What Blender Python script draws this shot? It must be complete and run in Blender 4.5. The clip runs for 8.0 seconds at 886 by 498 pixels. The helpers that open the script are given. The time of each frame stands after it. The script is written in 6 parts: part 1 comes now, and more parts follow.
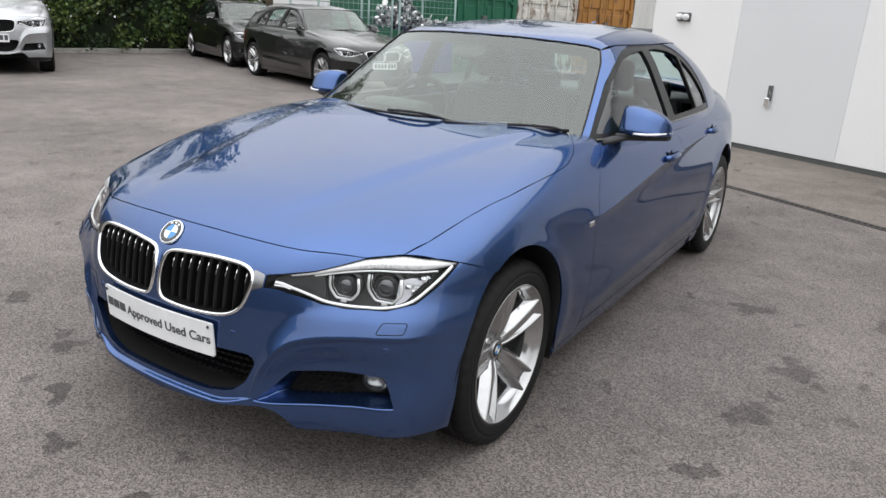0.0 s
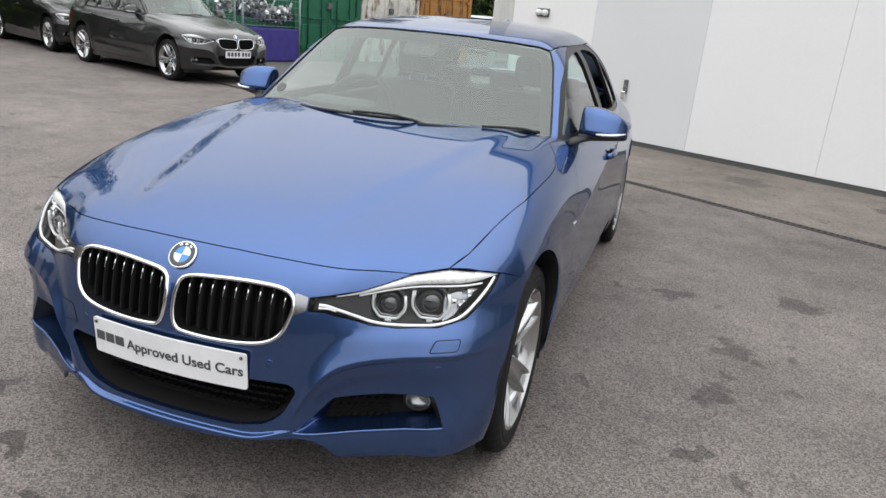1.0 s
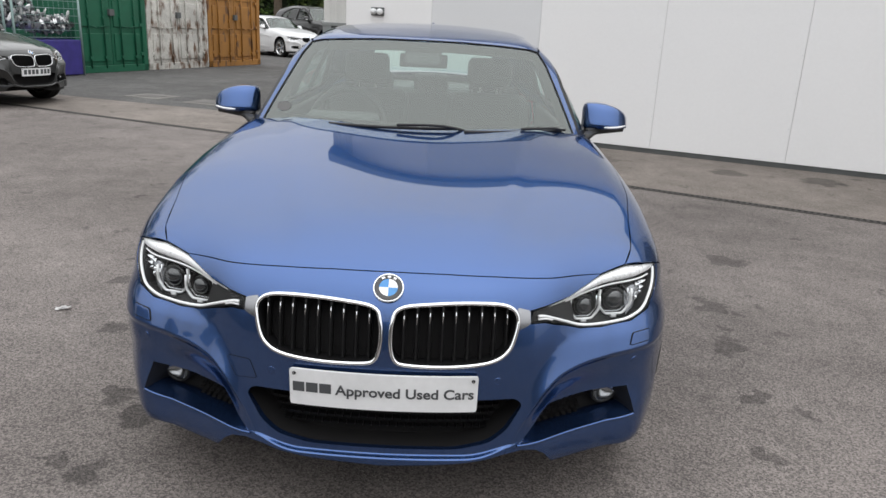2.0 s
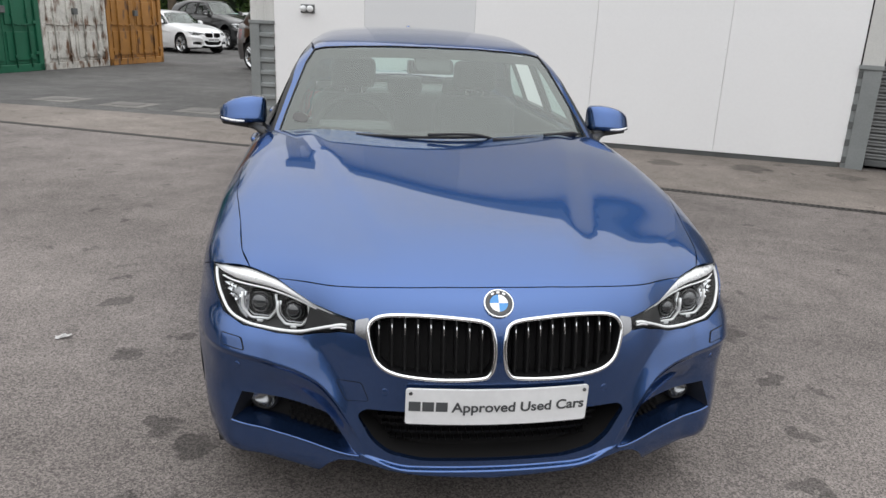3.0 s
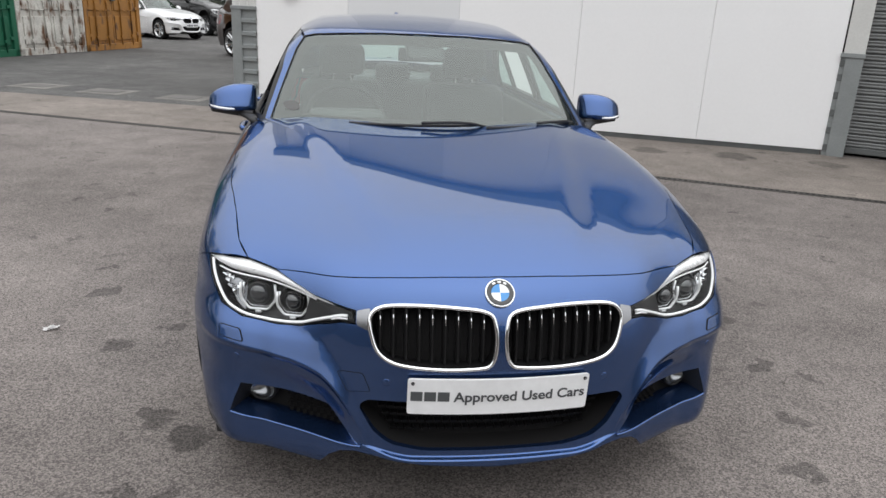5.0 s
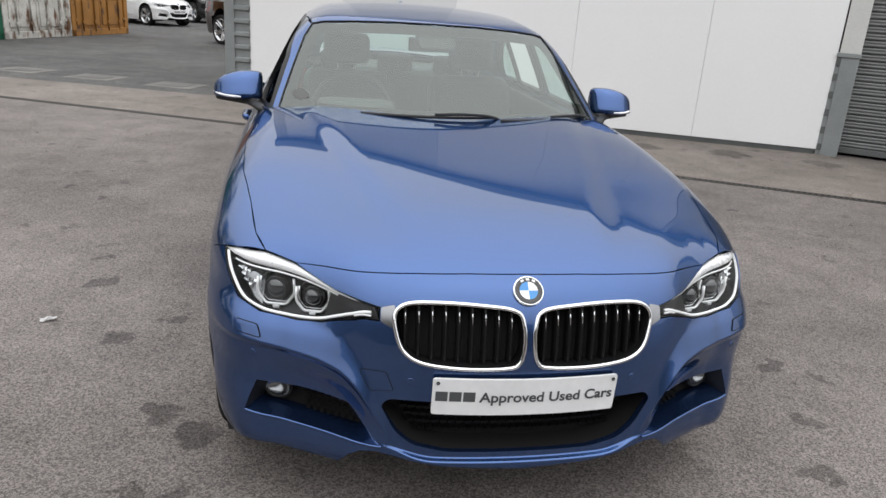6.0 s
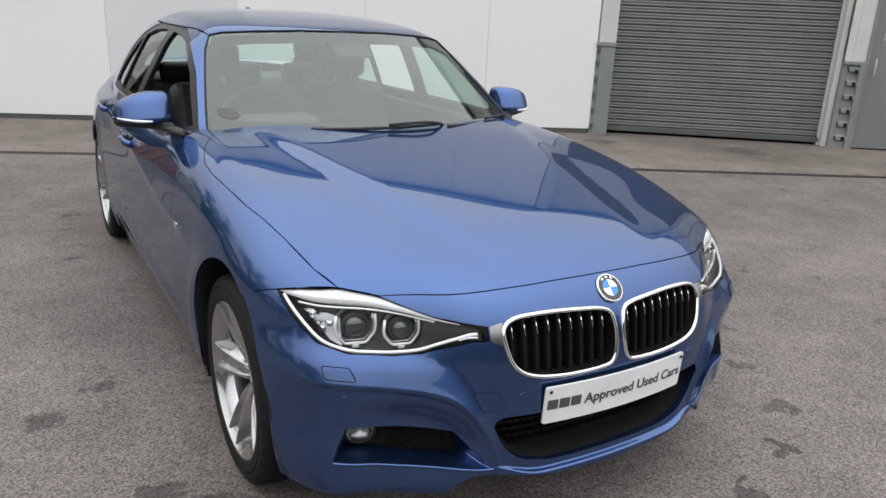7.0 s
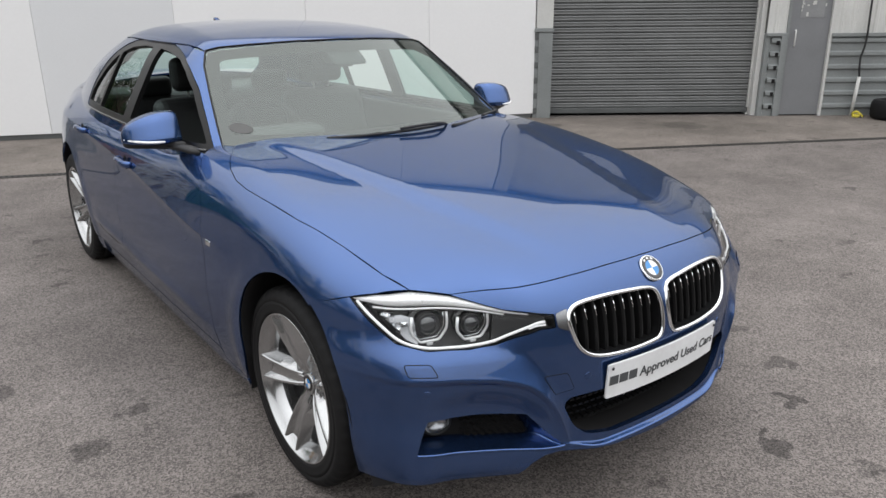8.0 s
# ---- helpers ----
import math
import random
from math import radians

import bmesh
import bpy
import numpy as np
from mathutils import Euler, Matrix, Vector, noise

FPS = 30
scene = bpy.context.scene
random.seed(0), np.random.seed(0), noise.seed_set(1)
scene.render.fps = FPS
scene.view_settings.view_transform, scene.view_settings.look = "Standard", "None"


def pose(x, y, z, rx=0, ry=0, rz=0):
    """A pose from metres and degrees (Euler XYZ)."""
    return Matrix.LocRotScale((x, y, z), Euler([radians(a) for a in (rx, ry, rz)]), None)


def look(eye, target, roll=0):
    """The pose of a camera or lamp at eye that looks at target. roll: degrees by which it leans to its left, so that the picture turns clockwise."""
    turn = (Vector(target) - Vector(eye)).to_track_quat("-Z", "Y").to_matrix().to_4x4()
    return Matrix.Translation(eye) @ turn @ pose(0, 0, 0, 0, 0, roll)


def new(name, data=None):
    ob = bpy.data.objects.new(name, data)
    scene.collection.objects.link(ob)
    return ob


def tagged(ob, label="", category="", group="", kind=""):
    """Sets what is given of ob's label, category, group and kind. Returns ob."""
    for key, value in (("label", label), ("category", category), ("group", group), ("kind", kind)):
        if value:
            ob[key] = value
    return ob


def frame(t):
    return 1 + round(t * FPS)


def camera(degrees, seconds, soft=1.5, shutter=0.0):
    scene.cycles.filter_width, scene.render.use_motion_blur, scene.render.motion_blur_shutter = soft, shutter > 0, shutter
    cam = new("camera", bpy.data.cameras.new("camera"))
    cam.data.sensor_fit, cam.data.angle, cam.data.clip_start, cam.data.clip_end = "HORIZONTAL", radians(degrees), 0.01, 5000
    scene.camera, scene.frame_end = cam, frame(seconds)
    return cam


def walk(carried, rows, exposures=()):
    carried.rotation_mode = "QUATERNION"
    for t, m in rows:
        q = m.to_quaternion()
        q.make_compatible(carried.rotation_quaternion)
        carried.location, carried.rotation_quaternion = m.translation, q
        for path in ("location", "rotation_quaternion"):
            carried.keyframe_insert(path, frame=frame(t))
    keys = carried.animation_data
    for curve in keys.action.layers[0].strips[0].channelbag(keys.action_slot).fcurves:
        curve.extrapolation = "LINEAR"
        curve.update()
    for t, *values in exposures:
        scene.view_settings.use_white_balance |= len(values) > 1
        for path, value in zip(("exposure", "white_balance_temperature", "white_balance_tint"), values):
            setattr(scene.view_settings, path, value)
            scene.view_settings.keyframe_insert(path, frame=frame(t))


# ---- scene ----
cam = camera(62.4, 8.0)
PATH = [
    (0, (1.787, -2.064, 1.411), (0.797, -0.439, 0.793), 3.5),
    (0.5, (1.643, -2.092, 1.407), (0.731, -0.423, 0.788), 4.4),
    (1, (1.223, -2.259, 1.417), (0.65, -0.444, 0.801), 5.3),
    (1.5, (0.663, -2.369, 1.399), (0.387, -0.49, 0.774), 3.9),
    (2, (0.136, -2.497, 1.398), (0.137, -0.585, 0.811), 2.9),
    (2.2, (-0.029, -2.505, 1.403), (0.063, -0.591, 0.829), 2.9),
    (3.3, (-0.432, -2.47, 1.45), (-0.154, -0.585, 0.841), 2.3),
    (3.5, (-0.431, -2.472, 1.449), (-0.149, -0.589, 0.835), 2.2),
    (4, (-0.431, -2.47, 1.45), (-0.152, -0.587, 0.835), 1.9),
    (4.5, (-0.428, -2.465, 1.447), (-0.148, -0.585, 0.827), 2.1),
    (5.8, (-0.526, -2.413, 1.435), (-0.156, -0.553, 0.798), 3.7),
    (6, (-0.554, -2.384, 1.426), (-0.197, -0.523, 0.784), 4.0),
    (6.5, (-0.938, -2.254, 1.411), (-0.198, -0.503, 0.789), 4.3),
    (7, (-1.342, -2.038, 1.409), (-0.35, -0.412, 0.8), 2.6),
    (7.5, (-1.591, -1.939, 1.452), (-0.451, -0.408, 0.855), 0.6),
    (8, (-1.68, -1.931, 1.46), (-0.539, -0.415, 0.828), -0.5),
]
walk(cam, [(t, look(eye, target, roll)) for t, eye, target, roll in PATH], [(0, .14), (1.2, .14), (1.8, -.04), (2.4, -.06), (3.5, 0), (8, 0)])

# ---- daylight: a bright overcast sky ----
world = bpy.data.worlds.new("overcast")
scene.world = world
world.use_nodes = True
wn, wl = world.node_tree.nodes, world.node_tree.links
sky = wn.new("ShaderNodeTexSky")
sky.sky_type, sky.sun_disc = "NISHITA", False
sky.sun_elevation, sky.sun_rotation = radians(72), radians(150)
sky.air_density, sky.dust_density, sky.ozone_density = 1.3, 2.5, 1.0
soft_sky = wn.new("ShaderNodeHueSaturation")
soft_sky.inputs["Saturation"].default_value = .15
wl.new(sky.outputs[0], soft_sky.inputs["Color"])
# under cloud the sky is brightest overhead: about three times the horizon
height = wn.new("ShaderNodeTexGradient")
height.texture_mapping.mapping_x = "Z"
cloud = wn.new("ShaderNodeValToRGB")
cloud.color_ramp.elements[0].position, cloud.color_ramp.elements[0].color = 0.0, (.52, .53, .55, 1)
cloud.color_ramp.elements[1].position, cloud.color_ramp.elements[1].color = 1.0, (2.22, 2.25, 2.30, 1)
wl.new(height.outputs["Fac"], cloud.inputs[0])
veil = wn.new("ShaderNodeMix")
veil.data_type = "RGBA"
veil.inputs["Factor"].default_value = .985
wl.new(soft_sky.outputs[0], veil.inputs["A"])
wl.new(cloud.outputs[0], veil.inputs["B"])
wl.new(veil.outputs["Result"], wn["Background"].inputs[0])
wn["Background"].inputs[1].default_value = 1.0

sun_lamp = bpy.data.lights.new("sun", "SUN")
sun_lamp.energy, sun_lamp.angle, sun_lamp.color = .7, radians(175), (1, .97, .92)
sun_ob = new("sun", sun_lamp)
sun_ob.matrix_basis = pose(0, 0, 20, 18, 0, 25)

# ---- materials ----


def mat(name, base, rough=.5, metal=0.0, coat=0.0, vary=.12, scale=6.0, bump=0.0, bump_scale=60.0, grime=0.0, spec=.5, trans=0.0, ior=1.45):
    """A surface with its own grain: colour varied at two sizes, roughness broken up, fine relief."""
    m = bpy.data.materials.new(name)
    m.use_nodes = True
    n, l = m.node_tree.nodes, m.node_tree.links
    b = n["Principled BSDF"]
    b.inputs["Metallic"].default_value = metal
    b.inputs["Coat Weight"].default_value = coat
    b.inputs["Coat Roughness"].default_value = .03
    b.inputs["Specular IOR Level"].default_value = spec
    b.inputs["Transmission Weight"].default_value = trans
    b.inputs["IOR"].default_value = ior
    pos = n.new("ShaderNodeNewGeometry")
    big = n.new("ShaderNodeTexNoise")
    big.inputs["Scale"].default_value, big.inputs["Detail"].default_value = scale, 6
    l.new(pos.outputs["Position"], big.inputs["Vector"])
    fine = n.new("ShaderNodeTexNoise")
    fine.inputs["Scale"].default_value, fine.inputs["Detail"].default_value = bump_scale, 4
    l.new(pos.outputs["Position"], fine.inputs["Vector"])
    both = n.new("ShaderNodeMath")
    both.operation = "MULTIPLY_ADD"
    l.new(big.outputs["Fac"], both.inputs[0])
    both.inputs[1].default_value = .6
    half = n.new("ShaderNodeMath")
    half.operation = "MULTIPLY"
    l.new(fine.outputs["Fac"], half.inputs[0])
    half.inputs[1].default_value = .4
    l.new(half.outputs[0], both.inputs[2])
    ramp = n.new("ShaderNodeValToRGB")
    lo, hi = [max(0, c * (1 - vary)) for c in base], [min(1, c * (1 + vary)) for c in base]
    if grime:
        lo = [c * (1 - grime) for c in lo]
    ramp.color_ramp.elements[0].position, ramp.color_ramp.elements[1].position = .3, .7
    ramp.color_ramp.elements[0].color, ramp.color_ramp.elements[1].color = (*lo, 1), (*hi, 1)
    l.new(both.outputs[0], ramp.inputs[0])
    l.new(ramp.outputs[0], b.inputs["Base Color"])
    rr = n.new("ShaderNodeMapRange")
    rr.inputs["To Min"].default_value, rr.inputs["To Max"].default_value = max(0, rough * .85), min(1, rough * 1.15)
    l.new(both.outputs[0], rr.inputs["Value"])
    l.new(rr.outputs[0], b.inputs["Roughness"])
    if bump:
        bp = n.new("ShaderNodeBump")
        bp.inputs["Strength"].default_value, bp.inputs["Distance"].default_value = 1.0, bump
        l.new(fine.outputs["Fac"], bp.inputs["Height"])
        l.new(bp.outputs[0], b.inputs["Normal"])
    return m


def flake_paint(name, base, metal=.75, rough=.34, flake=.5):
    """Metallic car paint under clear lacquer: tiny flakes tilt the colour coat, the lacquer stays smooth."""
    m = mat(name, base, rough, metal, 1.0, vary=.05, scale=1.5, bump_scale=900)
    n, l = m.node_tree.nodes, m.node_tree.links
    b = n["Principled BSDF"]
    vor = n.new("ShaderNodeTexVoronoi")
    vor.inputs["Scale"].default_value = 2200
    geo = n.new("ShaderNodeNewGeometry")
    l.new(geo.outputs["Position"], vor.inputs["Vector"])
    bp = n.new("ShaderNodeBump")
    bp.inputs["Strength"].default_value, bp.inputs["Distance"].default_value = flake, .0004
    l.new(vor.outputs["Color"], bp.inputs["Height"])
    l.new(bp.outputs[0], b.inputs["Normal"])
    b.inputs["Coat Roughness"].default_value = .02
    b.inputs["Coat IOR"].default_value = 1.48
    return m


def glass(name, tint=(.86, .93, .90), rough=.0, gloss=1.52, sheen=(1, 1, 1)):
    m = bpy.data.materials.new(name)
    m.use_nodes = True
    n, l = m.node_tree.nodes, m.node_tree.links
    out = n["Material Output"]
    n.remove(n["Principled BSDF"])
    see, mirror, mix = n.new("ShaderNodeBsdfTransparent"), n.new("ShaderNodeBsdfGlossy"), n.new("ShaderNodeMixShader")
    see.inputs[0].default_value = (*tint, 1)
    mirror.inputs["Roughness"].default_value = rough
    mirror.inputs["Color"].default_value = (*sheen, 1)
    facing, steep, share = n.new("ShaderNodeLayerWeight"), n.new("ShaderNodeMath"), n.new("ShaderNodeMapRange")
    steep.operation = "POWER"
    steep.inputs[1].default_value = 5.0
    l.new(facing.outputs["Facing"], steep.inputs[0])
    l.new(steep.outputs[0], share.inputs["Value"])
    share.inputs["To Min"].default_value, share.inputs["To Max"].default_value = ((gloss - 1) / (gloss + 1))**2, 1.0
    l.new(share.outputs[0], mix.inputs[0])
    l.new(see.outputs[0], mix.inputs[1])
    l.new(mirror.outputs[0], mix.inputs[2])
    l.new(mix.outputs[0], out.inputs["Surface"])
    return m


M_BLUE = flake_paint("metallic_blue_paint", (.043, .094, .246), .90, .255, .14)
M_BLUE.node_tree.nodes["Principled BSDF"].inputs["Specular Tint"].default_value = (.30, .36, .48, 1)
M_GLOSSBLACK = mat("gloss_black_trim", (.012, .012, .013), .12, coat=.6, vary=.1)
M_FRAME = mat("satin_black_window_surround", (.010, .010, .0105), .30, vary=.1, spec=.2)
M_BLACK = mat("black_plastic", (.018, .018, .019), .5, bump=.0006, bump_scale=500)
M_RUBBER = mat("tyre_rubber", (.0085, .0085, .009), .7, spec=.3, bump=.0006, bump_scale=300, vary=.25)
M_VOID = mat("dark_cavity", (.017, .0165, .017), .85, spec=.15)
M_FRIT = mat("dark_ceramic_border", (.012, .011, .010), .8, spec=.08)
M_CHROME = mat("chrome", (.86, .87, .88), .06, 1.0, vary=.02)
M_ALLOY = mat("silver_alloy_paint", (.43, .435, .44), .17, .92, .7, vary=.05, bump_scale=300)
M_BARREL = mat("dark_inner_rim", (.06, .06, .062), .45, .6, vary=.3, scale=20)
M_SATIN = mat("satin_chrome", (.34, .345, .36), .22, 1.0, vary=.05)
M_STEEL = mat("brake_steel", (.30, .29, .28), .35, 1.0, vary=.15)
M_GLASS = glass("tinted_window_glass", (.68, .85, .81), 0, 1.75)
M_SCREEN = glass("windscreen_glass", (.62, .72, .68), 0, 1.98, (.945, 1, .97))
M_CLEAR = glass("clear_lamp_cover", (.97, .98, .98), 0, 1.24)
M_SILVERWHITE = mat("white_light_guide", (.93, .93, .94), .25, vary=.03)
M_BROW = mat("bright_silver_white_trim", (.90, .90, .91), .28, .25, vary=.02)
M_PLATE = mat("plate_white", (.78, .79, .80), .35, vary=.04, scale=12, grime=.05)
M_TEXT = mat("plate_lettering", (.07, .075, .08), .5)
M_SEAT = mat("black_leather", (.016, .016, .017), .5, bump_scale=200)
M_DASH = mat("soft_dark_dashboard", (.085, .085, .084), .6, bump_scale=400)
M_LINER = mat("grey_headlining", (.20, .20, .19), .9, bump=.0005, bump_scale=400)
M_ROUNDELBLUE = mat("roundel_blue", (.02, .22, .55), .2, coat=.8, vary=.03)
M_WHITE = mat("white_enamel", (.8, .8, .8), .25, coat=.5, vary=.03)
M_REFLECTOR = mat("lamp_reflector", (.75, .76, .78), .12, 1.0, vary=.05)
M_LENS = mat("projector_glass", (.02, .022, .025), .03, coat=1.0, spec=.8, vary=.05)
M_HALO = mat("clear_halo_plastic", (.86, .87, .88), .12, .3, .8, vary=.04)
M_REDLAMP = mat("red_lamp_lens", (.35, .01, .01), .12, coat=.8)
# ---- the blue saloon's outer skin: one closed form, cut into panels ----
# x to the car's left, y from the front axle to the rear, z up


def spl(v, *knots):
    """Smooth curve through (position, value) knots, monotone between them."""
    kx, ky = np.array(knots[0::2], float), np.array(knots[1::2], float)
    d = np.diff(ky) / np.diff(kx)
    m = np.empty_like(ky)
    m[0], m[-1] = d[0], d[-1]
    prod = d[:-1] * d[1:]
    m[1:-1] = np.where(prod > 0, 2 * prod / (d[:-1] + d[1:] + 1e-12), 0)
    v = np.clip(np.asarray(v, float), kx[0], kx[-1])
    i = np.clip(np.searchsorted(kx, v, side="right") - 1, 0, len(kx) - 2)
    h = kx[i + 1] - kx[i]
    t = (v - kx[i]) / h
    return ((2 * t**3 - 3 * t**2 + 1) * ky[i] + (t**3 - 2 * t**2 + t) * h * m[i]
            + (-2 * t**3 + 3 * t**2) * ky[i + 1] + (t**3 - t**2) * h * m[i + 1])


SOFT = {}


def soft(v, sigma, *knots):
    """The same curve with its bends eased out over a length."""
    key = (sigma, knots)
    if key not in SOFT:
        x = np.arange(knots[0] - 4 * sigma, knots[-2] + 4 * sigma, .0005)
        k = np.exp(-.5 * (np.arange(-3 * sigma, 3 * sigma, .0005) / sigma)**2)
        y = spl(x, *knots)
        pad = len(k) // 2
        y = np.convolve(np.concatenate([np.full(pad, y[0]), y, np.full(pad, y[-1])]), k / k.sum(), "same")[pad:-pad]
        SOFT[key] = (x, y)
    return np.interp(v, *SOFT[key])


def smax(a, b, k):
    h = np.maximum(k - np.abs(a - b), 0) / k
    return np.maximum(a, b) + h * h * k / 4


def ease(a, b, v):
    t = np.clip((np.asarray(v, float) - a) / (b - a), 0, 1)
    return t * t * (3 - 2 * t)


def shoulder(ax):
    return spl(ax, .33, .24, .365, .355, .40, .425, .44, .482, .48, .513, .56, .533, .70, .543, .90, .550)


def lip_z(ax):
    return .274 + .038 * ease(.22, .42, ax)


def front_y(x, z):
    """The nose: how far forward the skin reaches at a height and a distance from the middle."""
    ax = np.abs(x)
    y = spl(z, .10, -.62, .17, -.71, .215, -.764, .25, -.775, .32, -.772, .45, -.776, .55, -.771, .64, -.752, .72, -.715, .77, -.68, .83, -.58)
    y = y + .26 * ax**2 + .52 * ax**6
    # the corners sweep back, the lamps a little more than the bumper under them
    y = y + .022 * ease(.38, .58, ax) + .022 * ease(.575, .66, z) * ease(.42, .60, ax)
    # shoulder of the bumper: level below the lamp, then sweeping down beside the middle intake
    d = z - shoulder(ax)
    there = ease(.32, .45, ax)
    y = y + spl(ax, 0, 0, .25, 0, .38, .010, .52, .028, .62, .030, .70, .012, .77, -.009, .84, -.018, 1, -.012)
    ridge = np.where(d > 0, (1 - np.clip(d / .080, 0, 1))**1.3, 1 - .40 * ease(0, -.022, d) - .60 * ease(-.010, -.14, d))
    y = y + there * (.026 * ease(.0, -.10, d) * ease(.275, .40, z) * (1 - .85 * ease(.52, .74, ax)) - .027 * ridge * (1 - .6 * ease(.76, .92, ax)))
    # lip under the middle, blades under the side intakes
    lip = lip_z(ax)
    keep = 1 - ease(.66, .80, ax)
    y = y - .008 * ease(.40, .30, z) * ease(.30, .46, ax) - .012 * ease(.45, .33, z) * ease(.60, .76, ax)
    return y - (.013 * (1 - ease(.27, .38, ax)) + .002) * keep * ease(lip + .010, lip + .002, z) * (1 - 1.5 * ease(lip + .002, lip - .09, z)) + .004 * there * keep * ease(lip + .004, lip - .10, z)


def waist(y):
    """Height of the crease through the door handles."""
    return spl(y, 0, .66, .5, .69, 1.55, .80, 2.4, .842, 3.7, .86)


def side_x(y, z):
    """Half the width at a length and a height."""
    w = soft(y, .05, -.80, .745, -.5, .832, -.35, .857, -.2, .874, 0.0, .8835, .3, .8875, .6, .8895, 1.2, .8925, 2.0, .8945, 2.7, .8965, 3.0, .878, 3.4, .790, 3.85, .70)
    sec = soft(z, .022, .10, -.085, .17, -.064, .26, -.038, .33, -.026, .40, -.018, .50, -.013, .60, -.015, .70, -.022, .80, -.036, .90, -.077, 1.0, -.13, 1.2, -.25)
    x = w + sec
    # crease through the door handles, and the one rising above the sill
    up = waist(y)
    fade = ease(.25, .75, y) * (1 - ease(3.3, 3.7, y))
    x = x + fade * (.015 * np.exp(-np.maximum(up - z, 0) / .026) * (z <= up) + .015 * np.exp(-np.maximum(z - up, 0) / .085) * (z > up))
    low = .335 + .055 * np.clip((y - .5) / 1.8, 0, 1)
    fade = ease(.45, .9, y) * (1 - ease(2.1, 2.45, y))
    x = x + fade * .012 * np.exp(-((z - low) / .045)**2) * np.where(z < low, 1, np.exp(-(z - low) / .05))
    # the corners under the lamps lean back
    x = x - .015 * ease(-.20, -.42, y) * ease(.565, .655, z)
    x = x - .008 * ease(.25, -.10, y) * (1 - ease(-.25, -.45, y)) * ease(.45, .66, z)
    # arches stand out a little
    for cy in (0, 2.81):
        r = np.hypot(y - cy + .03, z - .325)
        x = x + .008 * np.exp(-((r - .370) / .05)**2)
    return x


def top_z(x, y):
    """Bonnet, waist and boot lid."""
    ax = np.abs(x)
    z = soft(y, .045, -.95, .60, -.85, .665, -.70, .757, -.60, .795, -.45, .832, -.2, .873, .15, .922, .5, .972, .75, 1.0, 1.1, 1.02, 2.2, 1.03, 3.0, 1.038, 3.6, 1.045, 3.75, 1.02, 3.9, .95)
    # the wings stand almost as high as the bonnet's middle
    flat = soft(y, .09, -.45, 0, -.25, .35, -.1, .70, .05, .97, .35, .98, .6, .76, .75, .62, .95, .22, 1.2, 0)
    z = z - .115 * (1 - flat) * ax**2 - .13 * ax**6
    # creases that run from the grille to the windscreen's corners
    t = np.clip((y + .70) / 1.3, 0, 1)
    line = .235 + .33 * t**.9
    dome = .010 * ease(-.72, -.35, y) * (1 - ease(.55, .95, y))
    return z + dome * (1 - ease(-.055, .045, ax - line))


def rear_y(x, z):
    ax = np.abs(x)
    return spl(z, .15, 3.72, .25, 3.79, .5, 3.84, .62, 3.835, .80, 3.81, 1.0, 3.78, 1.1, 3.70) - .22 * ax**2 - .42 * ax**6


def body_f(p):
    x, y, z = np.abs(p[..., 0]), p[..., 1], p[..., 2]
    a = (front_y(x, z) - y) * .8
    b = x - side_x(y, z)
    c = z - top_z(x, y)
    d = (y - rear_y(x, z)) * .85
    f = smax(a, b, .075)
    f = smax(f, d, .14)
    return smax(f, c, soft(y, .08, -.8, .05, -.5, .07, 0, .10, .6, .09, .9, .05, 2.3, .06, 2.9, .13, 3.6, .12))


def screen_y(x, z):
    """The windscreen's outer face."""
    return .50 + (z - .985) * 1.74 + .5 * np.maximum(z - 1.30, 0)**2 + .66 * x * x


HATCH = 0.0      # 0: saloon, 1: hatchback, whose roof runs on to the tail


def roof_z(x, y):
    y = np.where(y > 2.0, 2.0 + (y - 2.0) * (1 - .38 * HATCH), y)
    return spl(y, .9, 1.25, 1.075, 1.316, 1.25, 1.350, 1.45, 1.376, 1.75, 1.395, 2.05, 1.398, 2.3, 1.383, 2.6, 1.325, 2.9, 1.245, 3.1, 1.18) - .11 * x * x - .30 * x**6


def cabin_x(y, z):
    return .800 - (z - .93) * .44 - .17 * np.maximum(z - .93, 0)**2 - .014 * (y - 1.7)**2 - .75 * np.maximum(1.03 - y, 0)**2 - .075 * (1 - HATCH) * np.maximum(y - 2.15, 0)**2


def back_y(x, z):
    return 2.66 + .60 * HATCH + (1.33 - z) * (2.2 - 1.4 * HATCH) - .42 * x * x


def cabin_f(p):
    x, y, z = np.abs(p[..., 0]), p[..., 1], p[..., 2]
    a = (screen_y(x, z) - y) * .5
    b = (x - cabin_x(y, z)) * .9
    c = z - roof_z(x, y)
    d = (y - back_y(x, z)) * .42
    f = smax(c, b, .11)
    f = smax(f, a, .03)
    return smax(f, d, .04)


def cast(f, o, d, reach=1.3):
    """Where rays from inside leave the form f."""
    o, d = np.asarray(o, float), np.asarray(d, float)
    lo = np.zeros(len(o))
    hi = np.full(len(o), reach)
    for _ in range(44):
        mid = (lo + hi) / 2
        inside = f(o + d * mid[:, None]) < 0
        lo, hi = np.where(inside, mid, lo), np.where(inside, hi, mid)
    return o + d * ((lo + hi) / 2)[:, None]


def normals(f, p, e=2e-3):
    g = np.stack([f(p + np.eye(3)[i] * e) - f(p - np.eye(3)[i] * e) for i in range(3)], -1)
    return g / (np.linalg.norm(g, axis=1, keepdims=True) + 1e-12)


FAN_X, FAN_R = .45, .52      # the nose is unrolled: straight to here, then a fan
FAN_Z, FAN_Q, FAN_S = .60, .45, .45


